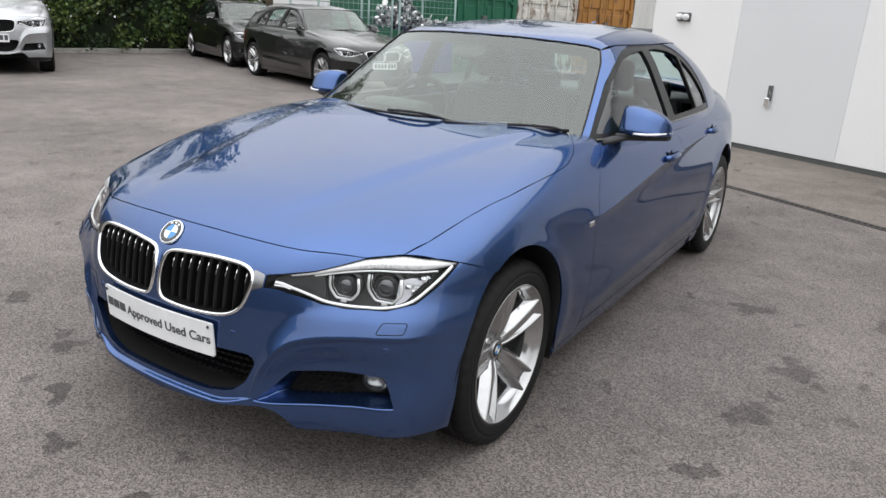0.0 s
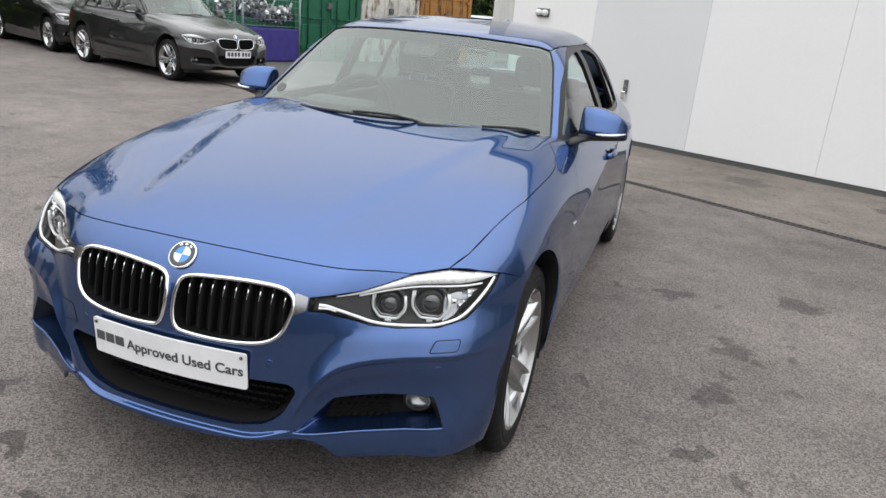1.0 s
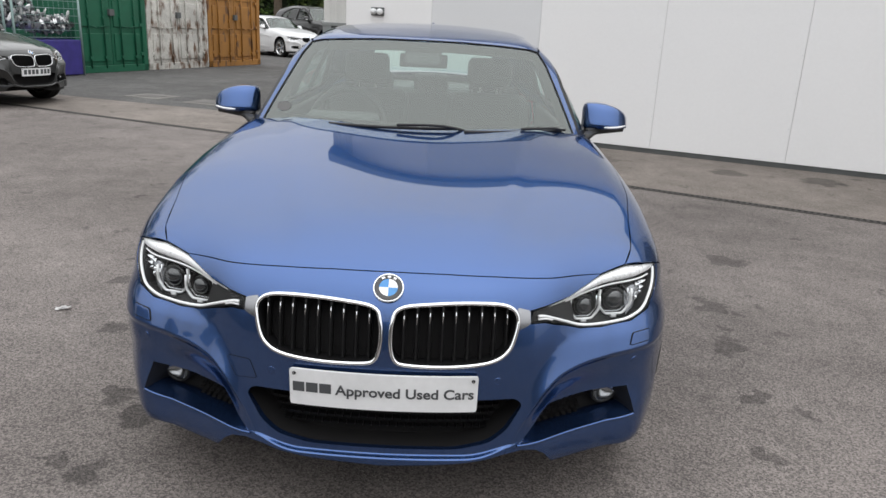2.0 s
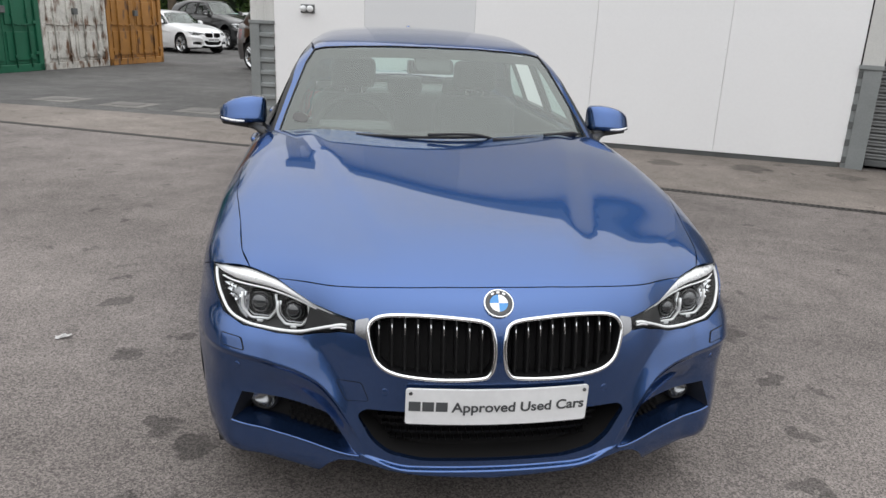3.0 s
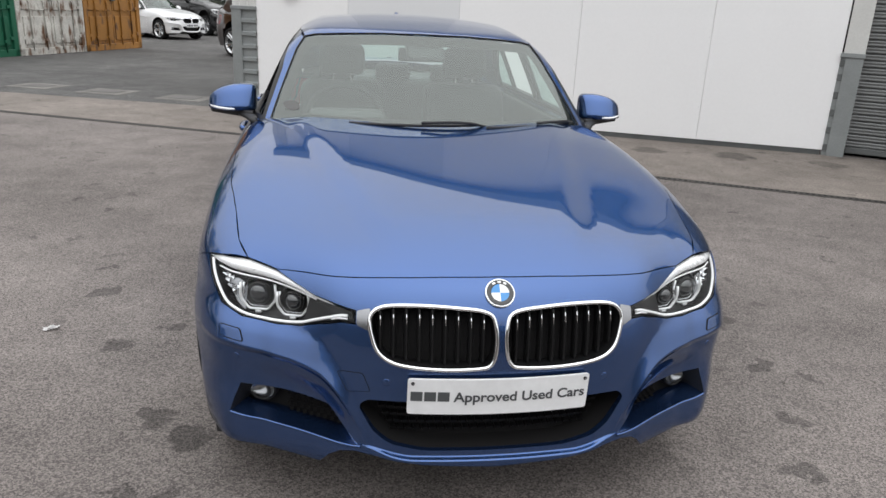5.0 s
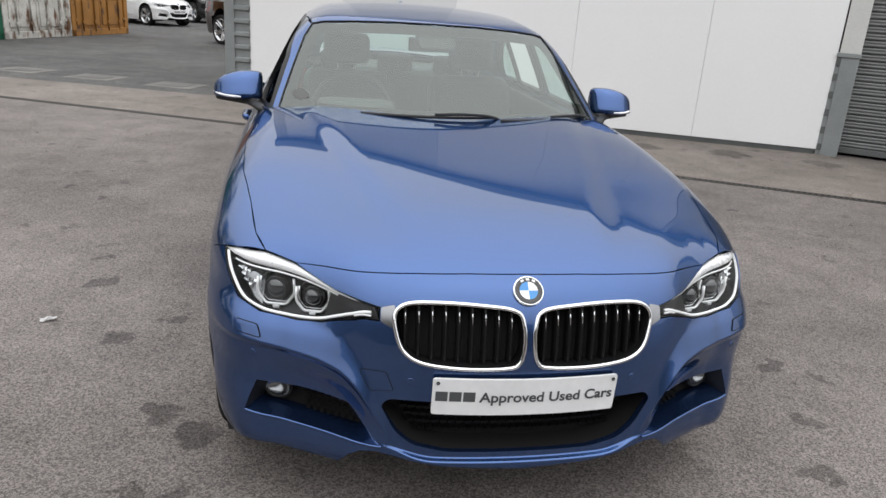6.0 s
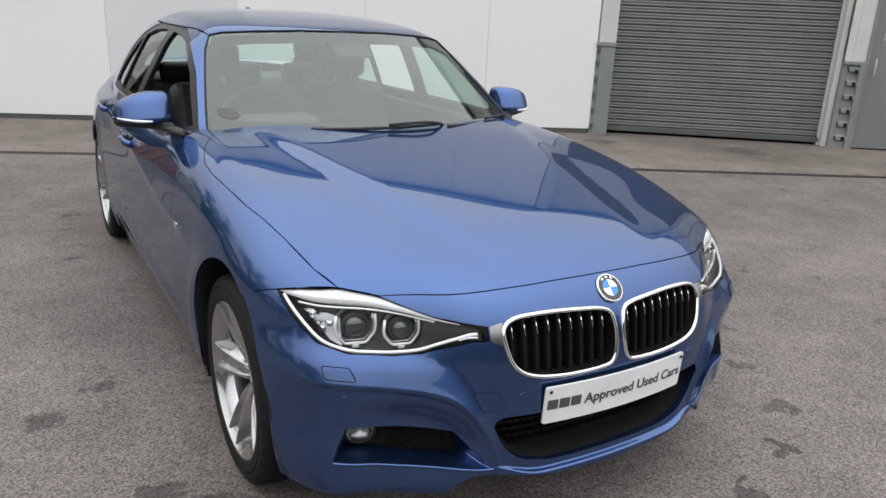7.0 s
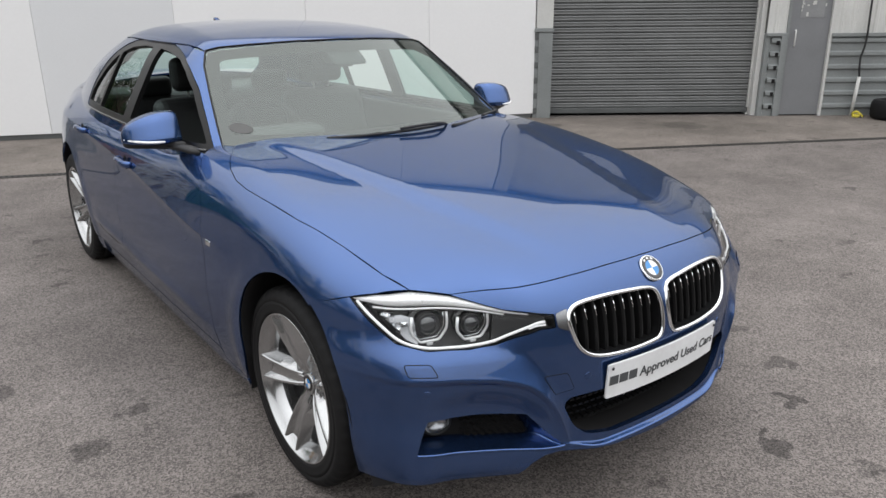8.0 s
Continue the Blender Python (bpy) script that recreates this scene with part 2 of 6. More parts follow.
def nose(uv):
    """(round the nose, height) to the skin."""
    u, z = uv[:, 0], uv[:, 1]
    s, a = np.sign(u), np.abs(u)
    ang = np.maximum(a - FAN_X, 0) / FAN_R
    o = np.stack([s * np.minimum(a, FAN_X), np.full_like(u, .05), z], -1)
    return cast(body_f, o, np.stack([s * np.sin(ang), -np.cos(ang), 0 * z], -1))


def nose_uv(x, y, z):
    a = abs(x)
    return (math.copysign(a if a < FAN_X else FAN_X + FAN_R * math.atan2(a - FAN_X, .05 - y), x), z)


def flank(uv):
    """(length, height unrolled over the shoulder) to the skin of the car's left."""
    y, v = uv[:, 0], uv[:, 1]
    ang = np.maximum(v - FAN_Z, 0) / FAN_Q
    o = np.stack([np.full_like(y, FAN_S), y, np.minimum(v, FAN_Z)], -1)
    return cast(body_f, o, np.stack([np.cos(ang), 0 * y, np.sin(ang)], -1))


def flank_uv(x, y, z):
    return (y, z if z < FAN_Z else FAN_Z + FAN_Q * math.atan2(z - FAN_Z, x - FAN_S))


def upper(uv):
    """(x, y) seen from above to bonnet and boot lid."""
    o = np.stack([uv[:, 0], uv[:, 1], np.full(len(uv), .55)], -1)
    return cast(body_f, o, np.tile((0, 0, 1.0), (len(uv), 1)))


def tail(uv):
    u, z = uv[:, 0], uv[:, 1]
    s, a = np.sign(u), np.abs(u)
    ang = np.maximum(a - FAN_X, 0) / FAN_R
    o = np.stack([s * np.minimum(a, FAN_X), np.full_like(u, 3.0), z], -1)
    return cast(body_f, o, np.stack([s * np.sin(ang), np.cos(ang), 0 * z], -1))


def roof_map(uv):
    o = np.stack([uv[:, 0], uv[:, 1], np.full(len(uv), 1.1)], -1)
    return cast(cabin_f, o, np.tile((0, 0, 1.0), (len(uv), 1)))


def cabin_turn(y):
    return .75 * (1 - ease(.8, 1.8, y))


def cabin_map(uv):
    """(length, height) to the cabin's left side; towards the windscreen the rays turn forward."""
    y, z = uv[:, 0], uv[:, 1]
    a = cabin_turn(y)
    d = np.stack([np.cos(a), -np.sin(a), 0 * y], -1)
    return cast(cabin_f, np.stack([np.full_like(y, .68), y, z], -1) - d * .5, d)


def cabin_uv(x, y, z):
    p = y
    for _ in range(12):
        p = y + (x - .68) * math.tan(float(cabin_turn(p)))
    return (p, z)


def screen_map(uv):
    """(x, z) to the windscreen."""
    x, z = uv[:, 0], uv[:, 1]
    return np.stack([x, screen_y(x, z), z], -1)


def back_map(uv):
    x, z = uv[:, 0], uv[:, 1]
    return np.stack([x, back_y(x, z), z], -1)

# ---- tools to cut the skin into panels and to build parts ----
from mathutils.geometry import delaunay_2d_cdt


def mesh_of(verts, faces, smooth=True, vn=None):
    me = bpy.data.meshes.new("mesh")
    me.from_pydata([tuple(v) for v in verts], [], faces)
    me.validate()
    if smooth:
        me.polygons.foreach_set("use_smooth", [True] * len(me.polygons))
    if vn is not None:
        me.normals_split_custom_set_from_vertices([tuple(n) for n in vn])
    return me


def part(name, data, material, parent=None, label=""):
    """One mesh (a bmesh or mesh data) as a part under its thing."""
    if isinstance(data, bmesh.types.BMesh):
        me = bpy.data.meshes.new(name)
        data.to_mesh(me)
        data.free()
        data = me
    ob = new(name, data)
    data.name = name
    if not data.materials:
        data.materials.append(material)
    if parent is not None:
        ob.parent = parent
    if label:
        ob["label"] = label
    return ob


def thing(name, label, category, m=None, group="", kind=""):
    ob = new(name)
    ob.empty_display_size = .2
    if m is not None:
        ob.matrix_basis = m
    return tagged(ob, label, category, group, kind)


def inside(poly, p):
    a, b = poly, np.roll(poly, -1, 0)
    hit = np.zeros(len(p), bool)
    for (x1, y1), (x2, y2) in zip(a, b):
        if y1 == y2:
            continue
        cross = (y1 > p[:, 1]) != (y2 > p[:, 1])
        hit ^= cross & (p[:, 0] < (x2 - x1) * (p[:, 1] - y1) / (y2 - y1) + x1)
    return hit


def dense(poly, step):
    out = []
    for a, b in zip(poly, np.roll(poly, -1, 0)):
        n = max(1, int(np.ceil(np.linalg.norm(b - a) / step)))
        out += [a + (b - a) * i / n for i in range(n)]
    return np.array(out)


def rounded(pts, r=.02, n=4):
    """A closed outline with its corners rounded to about r."""
    pts = [np.array(p, float) for p in pts]
    out = []
    for i, p in enumerate(pts):
        a, b = pts[i - 1], pts[(i + 1) % len(pts)]
        da, db = a - p, b - p
        la, lb = np.linalg.norm(da), np.linalg.norm(db)
        k = min(r, la * .45, lb * .45)
        s, e = p + da / la * k, p + db / lb * k
        for j in range(n + 1):
            t = j / n
            out.append((1 - t)**2 * s + 2 * t * (1 - t) * p + t * t * e)
    return np.array(out)


def flow(pts, n=8, closed=False):
    """A smooth line through points."""
    pts = np.array(pts, float)
    m = len(pts)
    out = []
    for i in range(m if closed else m - 1):
        g = lambda k: pts[k % m] if closed else pts[min(max(k, 0), m - 1)]
        p0, p1, p2, p3 = g(i - 1), g(i), g(i + 1), g(i + 2)
        for j in range(n):
            t = j / n
            out.append(.5 * (2 * p1 + (p2 - p0) * t + (2 * p0 - 5 * p1 + 4 * p2 - p3) * t * t + (3 * p1 - p0 - 3 * p2 + p3) * t**3))
    if not closed:
        out.append(pts[-1])
    return np.array(out)


def area2(poly):
    b = np.roll(poly, -1, 0)
    return float(np.sum(poly[:, 0] * b[:, 1] - b[:, 0] * poly[:, 1]))


def shrink(poly, d):
    """Move a closed outline inwards by d (outwards if negative)."""
    poly = np.array(poly, float)
    keep = np.linalg.norm(poly - np.roll(poly, 1, 0), axis=1) > 1e-5
    poly = poly[keep]
    e = np.roll(poly, -1, 0) - poly
    n = np.stack([-e[:, 1], e[:, 0]], -1) / np.linalg.norm(e, axis=1, keepdims=True)
    if area2(poly) < 0:
        n = -n
    v = n + np.roll(n, 1, 0)
    v = v / np.maximum(np.sum(v * v, 1, keepdims=True) / 2, .35)
    return poly + v * d


def flipped(pts):
    return [(-p[0], p[1]) for p in pts]


def skin(outline, holes, mapper, form, step=.03, rim=.012, gap=.0012, lift=0.0, hole_rim=None, mirror=False, lines=()):
    """A panel of the form: an outline and holes laid out flat, carried onto the skin, its edges turned in."""
    loops = [dense(shrink(np.array(outline, float), gap), step * .6)] + [dense(shrink(np.array(h, float), -gap * .3), step * .5) for h in holes]
    lo, hi = loops[0].min(0), loops[0].max(0)
    gx, gy = np.meshgrid(np.arange(lo[0], hi[0], step), np.arange(lo[1], hi[1], step))
    g = np.stack([gx.ravel(), gy.ravel()], -1)
    ok = inside(loops[0], g)
    for h in loops[1:]:
        ok &= ~inside(h, g)
    g = g[ok]
    edge_pts = np.concatenate(loops)
    if len(g):
        near = np.full(len(g), 9.0)
        for i in range(0, len(edge_pts), 64):
            c = edge_pts[i:i + 64]
            near = np.minimum(near, np.sqrt(((g[:, None] - c[None])**2).sum(-1)).min(1))
        g = g[near > step * .42]
    runs = []      # feature lines that the mesh has to follow
    for ln in lines:
        ln = np.array(ln, float)
        ok = inside(loops[0], ln)
        for h in loops[1:]:
            ok &= ~inside(h, ln)
        ok &= np.sqrt(((ln[:, None] - edge_pts[None])**2).sum(-1)).min(1) > .003
        run = []
        for q, k in zip(ln, ok):
            if k:
                run.append(q)
            elif run:
                runs.append(np.array(run))
                run = []
        if run:
            runs.append(np.array(run))
    if runs and len(g):
        c = np.concatenate(runs)
        near = np.sqrt(((g[:, None] - c[None])**2).sum(-1)).min(1)
        g = g[near > step * .35]
    pts = np.concatenate([edge_pts, g]) if len(g) else edge_pts
    edges, k = [], 0
    for lp in loops:
        edges += [(k + i, k + (i + 1) % len(lp)) for i in range(len(lp))]
        k += len(lp)
    k = len(pts)
    for run in runs:
        edges += [(k + i, k + i + 1) for i in range(len(run) - 1)]
        k += len(run)
        pts = np.concatenate([pts, run])
    v2, _, tri, orig, *_ = delaunay_2d_cdt([Vector(p) for p in pts], edges, [], 0, 1e-6)
    v2 = np.array([tuple(v) for v in v2])
    tri = np.array([t for t in tri if len(t) == 3])
    c = v2[tri].mean(1)
    ok = inside(loops[0], c)
    for h in loops[1:]:
        ok &= ~inside(h, c)
    tri = tri[ok]
    p = mapper(v2)
    n = normals(form, p)
    p = p + n * lift
    fn = np.cross(p[tri[:, 1]] - p[tri[:, 0]], p[tri[:, 2]] - p[tri[:, 0]])
    turn = np.sum(fn * n[tri[:, 0]], 1) < 0
    tri[turn] = tri[turn][:, ::-1]
    verts, vn, faces = list(p), list(n), [tuple(t) for t in tri]
    index = {}
    for i, o in enumerate(orig):
        for q in o:
            index[q] = i
    k = 0
    tri_edges = {(int(t[i]), int(t[(i + 1) % 3])) for t in tri for i in range(3)}
    for j, lp in enumerate(loops):
        depth = rim if j == 0 or hole_rim is None else hole_rim
        if depth:
            ring = [index[k + i] for i in range(len(lp)) if k + i in index]
            ring = [r for i, r in enumerate(ring) if r != ring[i - 1]]
            a0 = len(verts)
            for r in ring:
                verts += [p[r], p[r] - n[r] * depth]
                vn += [(0, 0, 0), (0, 0, 0)]
            m = len(ring)
            for i in range(m):
                a, b = a0 + 2 * i, a0 + 2 * ((i + 1) % m)
                f = (a, b, b + 1, a + 1)
                if (ring[i], ring[(i + 1) % m]) in tri_edges:
                    f = f[::-1]
                faces.append(f)
        k += len(lp)
    verts, vn = np.array(verts), np.array([tuple(q) for q in vn])
    if mirror:
        verts, vn = verts * (-1, 1, 1), vn * (-1, 1, 1)
        faces = [f[::-1] for f in faces]
    return mesh_of(verts, faces, True, vn)


def strip(line, mapper, form, width, height=.004, mirror=False):
    """A raised moulding along a line laid on the skin."""
    line = np.array(line, float)
    p = mapper(line)
    n = normals(form, p)
    t = np.gradient(p, axis=0)
    t /= np.linalg.norm(t, axis=1, keepdims=True)
    s = np.cross(n, t)
    rows = [p - s * width / 2, p - s * width * .38 + n * height, p + s * width * .38 + n * height, p + s * width / 2]
    return grid_mesh(rows, mirror=mirror)


def grid_mesh(rows, closed=False, mirror=False, smooth=True):
    rows = np.array(rows)
    r, c = rows.shape[:2]
    v = rows.reshape(-1, 3)
    f = []
    for i in range(r - 1):
        for j in range(c if closed else c - 1):
            a, b = i * c + j, i * c + (j + 1) % c
            f.append((a, b, b + c, a + c))
    if mirror:
        v = v * (-1, 1, 1)
        f = [q[::-1] for q in f]
    return mesh_of(v, f, smooth)


def tube(path, r, sides=8, closed=False, flat=1.0):
    """A rod along a path of points; r may vary along it."""
    path = np.array(path, float)
    m = len(path)
    rr = np.broadcast_to(np.asarray(r, float), (m,))
    t = np.gradient(path, axis=0) if not closed else np.roll(path, -1, 0) - np.roll(path, 1, 0)
    t /= np.linalg.norm(t, axis=1, keepdims=True)
    up = np.eye(3)[int(np.argmin(np.abs(t).max(0)))]
    s = np.cross(t, up)
    s /= np.linalg.norm(s, axis=1, keepdims=True)
    w = np.cross(s, t)
    a = np.linspace(0, 2 * np.pi, sides, endpoint=False)
    rings = path[:, None] + rr[:, None, None] * (np.cos(a)[None, :, None] * s[:, None] + flat * np.sin(a)[None, :, None] * w[:, None])
    v = rings.reshape(-1, 3)
    f = []
    for i in range(m if closed else m - 1):
        for j in range(sides):
            a0, b0 = i * sides + j, i * sides + (j + 1) % sides
            k = ((i + 1) % m - i) * sides
            f.append((a0, b0, b0 + k, a0 + k))
    if not closed:
        f += [tuple(range(sides))[::-1], tuple((m - 1) * sides + j for j in range(sides))]
    return mesh_of(v, f)


def lathe(profile, n=48, axis="x"):
    """Turned form from (along, radius) pairs."""
    prof = np.array(profile, float)
    a = np.linspace(0, 2 * np.pi, n, endpoint=False)
    rows = []
    for s, r in prof:
        c = np.stack([np.full(n, s), r * np.cos(a), r * np.sin(a)], -1)
        rows.append(c if axis == "x" else c[:, [1, 2, 0]] if axis == "z" else c[:, [1, 0, 2]])
    return grid_mesh(rows, closed=True)


def box(x0, x1, y0, y1, z0, z1, bevel=.005, seg=2):
    bm = bmesh.new()
    bmesh.ops.create_cube(bm, size=1)
    bmesh.ops.transform(bm, matrix=Matrix.LocRotScale(((x0 + x1) / 2, (y0 + y1) / 2, (z0 + z1) / 2), None, (x1 - x0, y1 - y0, z1 - z0)), verts=bm.verts)
    if bevel:
        bmesh.ops.bevel(bm, geom=list(bm.edges), offset=min(bevel, .45 * min(x1 - x0, y1 - y0, z1 - z0)), segments=seg, affect="EDGES", profile=.5)
    return bm


def prism(poly, depth, plane="xz", at=0.0, bevel=0.0):
    """A flat outline given thickness, from at to at + depth along the third axis."""
    poly = [tuple(p) for p in poly]
    bm = bmesh.new()
    put = {"xz": lambda p: (p[0], at, p[1]), "yz": lambda p: (at, p[0], p[1]), "xy": lambda p: (p[0], p[1], at)}[plane]
    f = bm.faces.new([bm.verts.new(put(p)) for p in poly])
    ex = bmesh.ops.extrude_face_region(bm, geom=[f])
    d = {"xz": (0, depth, 0), "yz": (depth, 0, 0), "xy": (0, 0, depth)}[plane]
    bmesh.ops.translate(bm, vec=d, verts=[e for e in ex["geom"] if isinstance(e, bmesh.types.BMVert)])
    bmesh.ops.recalc_face_normals(bm, faces=bm.faces)
    if bevel:
        bmesh.ops.bevel(bm, geom=[e for e in bm.edges if len(e.link_faces) == 2 and e.calc_face_angle() > .6], offset=bevel, segments=2, affect="EDGES", profile=.5)
    return bm


def sheet(outline, mapper, depth=0.0, step=.03, mirror=False, holes=()):
    """A flat outline carried by a mapper with no turned-in edge."""
    return skin(outline, list(holes), mapper, lambda q: q[..., 1] * 0 + q[..., 2], step, 0, 0, 0)

# ---- the blue saloon ----
car = thing("car", "shiny metallic blue four-door saloon standing on grey asphalt", "car")


def both(name, make, material, parent=car, label=""):
    """A part for each side of the car, from a maker that is told whether to mirror it."""
    return [part(name, make(m), material, parent, label) for m in (False, True)]




def arch(cy, a0, a1, n):
    """Points of a wheel opening, by angle, a little squarer than a circle."""
    out = []
    for a in np.linspace(radians(a0), radians(a1), n):
        co, si = math.cos(a), math.sin(a)
        e = 1.98 if co < 0 else 2.03
        k = (abs(co)**e + abs(si)**e)**(-1 / e)
        y, z = (.352 if co > 0 else .322) * k * co, .396 * k * si
        if si < 0:      # below the axle the edges run almost straight down
            y = .352 - z * .28 if co > 0 else -.322 + z * .20
        out.append((cy - .062 + y, .33 + z))
    return out


# outlines laid out on the unrolled nose, right half
LAMP = [(.577, .737), (.482, .700), (.379, .683), (.381, .651), (.420, .650), (.466, .634), (.508, .615), (.56, .608), (.648, .611), (.714, .631), (.776, .682), (.826, .728), (.760, .742), (.671, .750)]
KIDNEY = flow([(.014, .60), (.016, .655), (.035, .688), (.12, .699), (.23, .703), (.310, .697), (.342, .672), (.338, .625), (.318, .582), (.27, .557), (.17, .546), (.06, .548), (.026, .560)], 6, True)
BONNET_EDGE = [(0, .7635), (.15, .7625), (.285, .7585), (.406, .752), (.50, .745), (.577, .737)]
INTAKE = [(.0, .452), (.30, .450), (.352, .448), (.372, .428), (.335, .354), (.29, .318), (.20, .300), (0, .296)]
RECESS = [(.366, .304), (.415, .358), (.452, .402), (.555, .412), (.652, .411), (.667, .365), (.6785, .318), (.60, .313), (.49, .307), (.41, .302)]
SIDE_INTAKE = [(.440, .336), (.452, .360), (.470, .390), (.555, .400), (.642, .400), (.657, .362), (.668, .340), (.59, .338), (.49, .332), (.456, .330)]
BOTTOM = [(.80, .214), (.69, .220), (.60, .223), (.50, .221), (.468, .222), (.449, .260), (.42, .281), (.38, .288), (.30, .277), (.2, .264), (0, .254)]

half = BONNET_EDGE + LAMP[1:12] + [(.885, .710)] + [nose_uv(.845, y, z) for y, z in arch(0, 117, 198, 16)] + BOTTOM
outline = half + [(-u, v) for u, v in half[-2:0:-1]]
kid2 = [KIDNEY, KIDNEY * (-1, 1)]
mid = rounded(INTAKE[1:-1] + flipped(INTAKE[1:-1])[::-1], .022)
sid = np.array(SIDE_INTAKE)


def along(ax, z):
    return nose_uv(ax, float(front_y(ax, z)), z)


def shoulder_line(d):
    """A line that keeps one distance from the bumper's crease, round to the wheel opening."""
    u = np.linspace(along(.335, .26)[0], .95, 84)
    z = np.full(84, .53)
    for _ in range(5):
        z = shoulder(nose(np.stack([u, z], -1))[:, 0]) + d
    return [(a, b) for a, b in zip(u, z)]


ribs = [shoulder_line(d) for d in (.070, .048, .026, .010, .004, .001, -.003, -.008, -.015, -.024, -.042, -.060)]
ribs += [[along(a, float(lip_z(a)) + d) for a in np.linspace(0, .78, 90)] for d in (.019, .013, .010, .0075, .005, .0025, 0, -.005, -.012, -.03)]
ribs += [[(-u, v) for u, v in r] for r in ribs]
part("front_bumper", skin(outline, [kid2[0], kid2[1], mid, np.array(RECESS), np.array(RECESS) * (-1, 1)], nose, body_f, .0125, hole_rim=.018, lines=ribs), M_BLUE, car, "blue sports front bumper with wide dark intakes")


def recess(m, first, last):
    """A stretch of the hollow round a side intake, between two of its corners: wall, roof or flat shelf."""
    ring = np.array(RECESS[first:] + RECESS[:last + 1]) if last < first else np.array(RECESS[first:last + 1])
    back = np.concatenate([sid[first:], sid[:last + 1]]) if last < first else sid[first:last + 1]
    o = np.concatenate([np.linspace(a, b, 7)[:-1] for a, b in zip(ring, ring[1:])] + [ring[-1:]])
    i = np.concatenate([np.linspace(a, b, 7)[:-1] for a, b in zip(back, back[1:])] + [back[-1:]])
    rows = []
    for t in (0, .06, .35, .7, 1, 1.02):
        p = nose(o * (1 - min(t, 1)) + i * min(t, 1))
        rows.append(p - normals(body_f, p) * (.0005 + .058 * t + (.02 if t > 1 else 0)))
    return grid_mesh(rows, mirror=m)


both("intake_hood", lambda m: recess(m, 2, 6), M_BLACK, car, "black plastic roof and outer wall of a side intake")
for m, hollow in zip((False, True), both("intake_surround", lambda m: recess(m, 6, 2), M_BLUE, car, "blue hollow with a flat shelf below a side intake")):
    front = nose(flow(RECESS[6:] + RECESS[:1], 8)) * (-1 if m else 1, 1, 1)
    part("shelf_edge", tube(front + (0, -.0008, .0006), .0048, 8), M_BLUE, hollow)

# bonnet
SEAM = [(.577, -.572), (.64, -.525), (.690, -.477), (.705, -.37), (.729, -.21), (.750, -.09), (.767, .0), (.779, .157), (.787, .32), (.783, .42), (.762, .515), (.737, .578), (.700, .645), (.665, .715)]
edge = nose(np.concatenate([np.linspace(a, b, 9)[:-1] for a, b in zip(np.array(BONNET_EDGE), np.array(BONNET_EDGE)[1:])] + [np.array(BONNET_EDGE[-1:])]))
SEAM[:3] = [(p[0], p[1]) for p in nose(np.array([LAMP[0], (.625, .7445), LAMP[13]]))]
b_half = [(p[0], p[1]) for p in edge[:-1]] + SEAM + [(.60, .706), (.50, .645), (.35, .585), (.18, .535), (0, .515)]
part("bonnet", skin(b_half + flipped(b_half[-2:0:-1]), [], upper, body_f, .022), M_BLUE, car)


def on_top(x, y):
    return tuple(upper(np.array([(x, y)]))[0])


lamp3 = [tuple(nose(np.array([q]))[0]) for q in LAMP[11:14]]
w_out = [flank_uv(*lamp3[0]), flank_uv(*nose(np.array([(.885, .710)]))[0])] + arch(0, 117, -12, 28) + [(.345, .203), (.56, .203), (.568, .35), (.560, .60)]
w_out += [flank_uv(.852, .575, .78), flank_uv(.815, .64, .86), flank_uv(.757, .76, .915), flank_uv(.69, .80, .945)]
w_out += [flank_uv(*on_top(x, y)) for x, y in SEAM[:1:-1]] + [flank_uv(*lamp3[1])]
both("front_wing", lambda m: skin(w_out, [], flank, body_f, .022, mirror=m), M_BLUE)
BELT = .955
waists = [[flank_uv(float(side_x(y, float(waist(y)) + d)), y, float(waist(y)) + d) for y in np.linspace(.3, 3.6, 70)] for d in (.016, .003, -.004, -.016, -.034)]
d1 = [(.568, .245), (.568, .35), (.560, .60), flank_uv(.852, .575, .78), flank_uv(.815, .64, .86), flank_uv(.772, .745, .915), (.80, BELT), (1.25, BELT), (1.735, BELT), (1.735, .60), (1.725, .35), (1.70, .245)]
both("front_door", lambda m: skin(d1, [], flank, body_f, .024, mirror=m, lines=waists), M_BLUE)
d2 = [(1.70, .245), (1.725, .35), (1.735, .60), (1.735, BELT), (2.2, BELT), (2.60, BELT), (2.595, .84), (2.53, .70)] + arch(2.83, 128, 186, 10) + [(2.42, .245)]
both("rear_door", lambda m: skin(d2, [], flank, body_f, .024, mirror=m, lines=waists), M_BLUE)
sill = [(.350, .201), (.56, .201), (.568, .243), (1.70, .243), (2.40, .243), (2.45, .20), (2.44, .165), (.366, .165)]
both("side_skirt", lambda m: skin(sill, [], flank, body_f, .03, mirror=m), M_BLUE)
r_w = [(2.53, .70), (2.595, .84), (2.60, BELT), (2.9, 1.03), (3.10, 1.10), (3.45, 1.10), (3.62, 1.05), (3.62, .80), (3.50, .62), (3.42, .55)] + arch(2.83, 35, 128, 18)
both("rear_wing", lambda m: skin(r_w, [], flank, body_f, .03, mirror=m, lines=waists), M_BLUE)
t_half = [(0, .62), (.55, .62), (.80, .60), (.93, .62), (1.02, .55), (1.02, .25), (.85, .20), (0, .20)]
part("rear_bumper", skin(t_half + flipped(t_half[-2:0:-1]), [], tail, body_f, .04), M_BLUE, car)
lid = [(0, .62), (.55, .62), (.55, .80), (.55, .98), (.3, 1.03), (0, 1.04)]
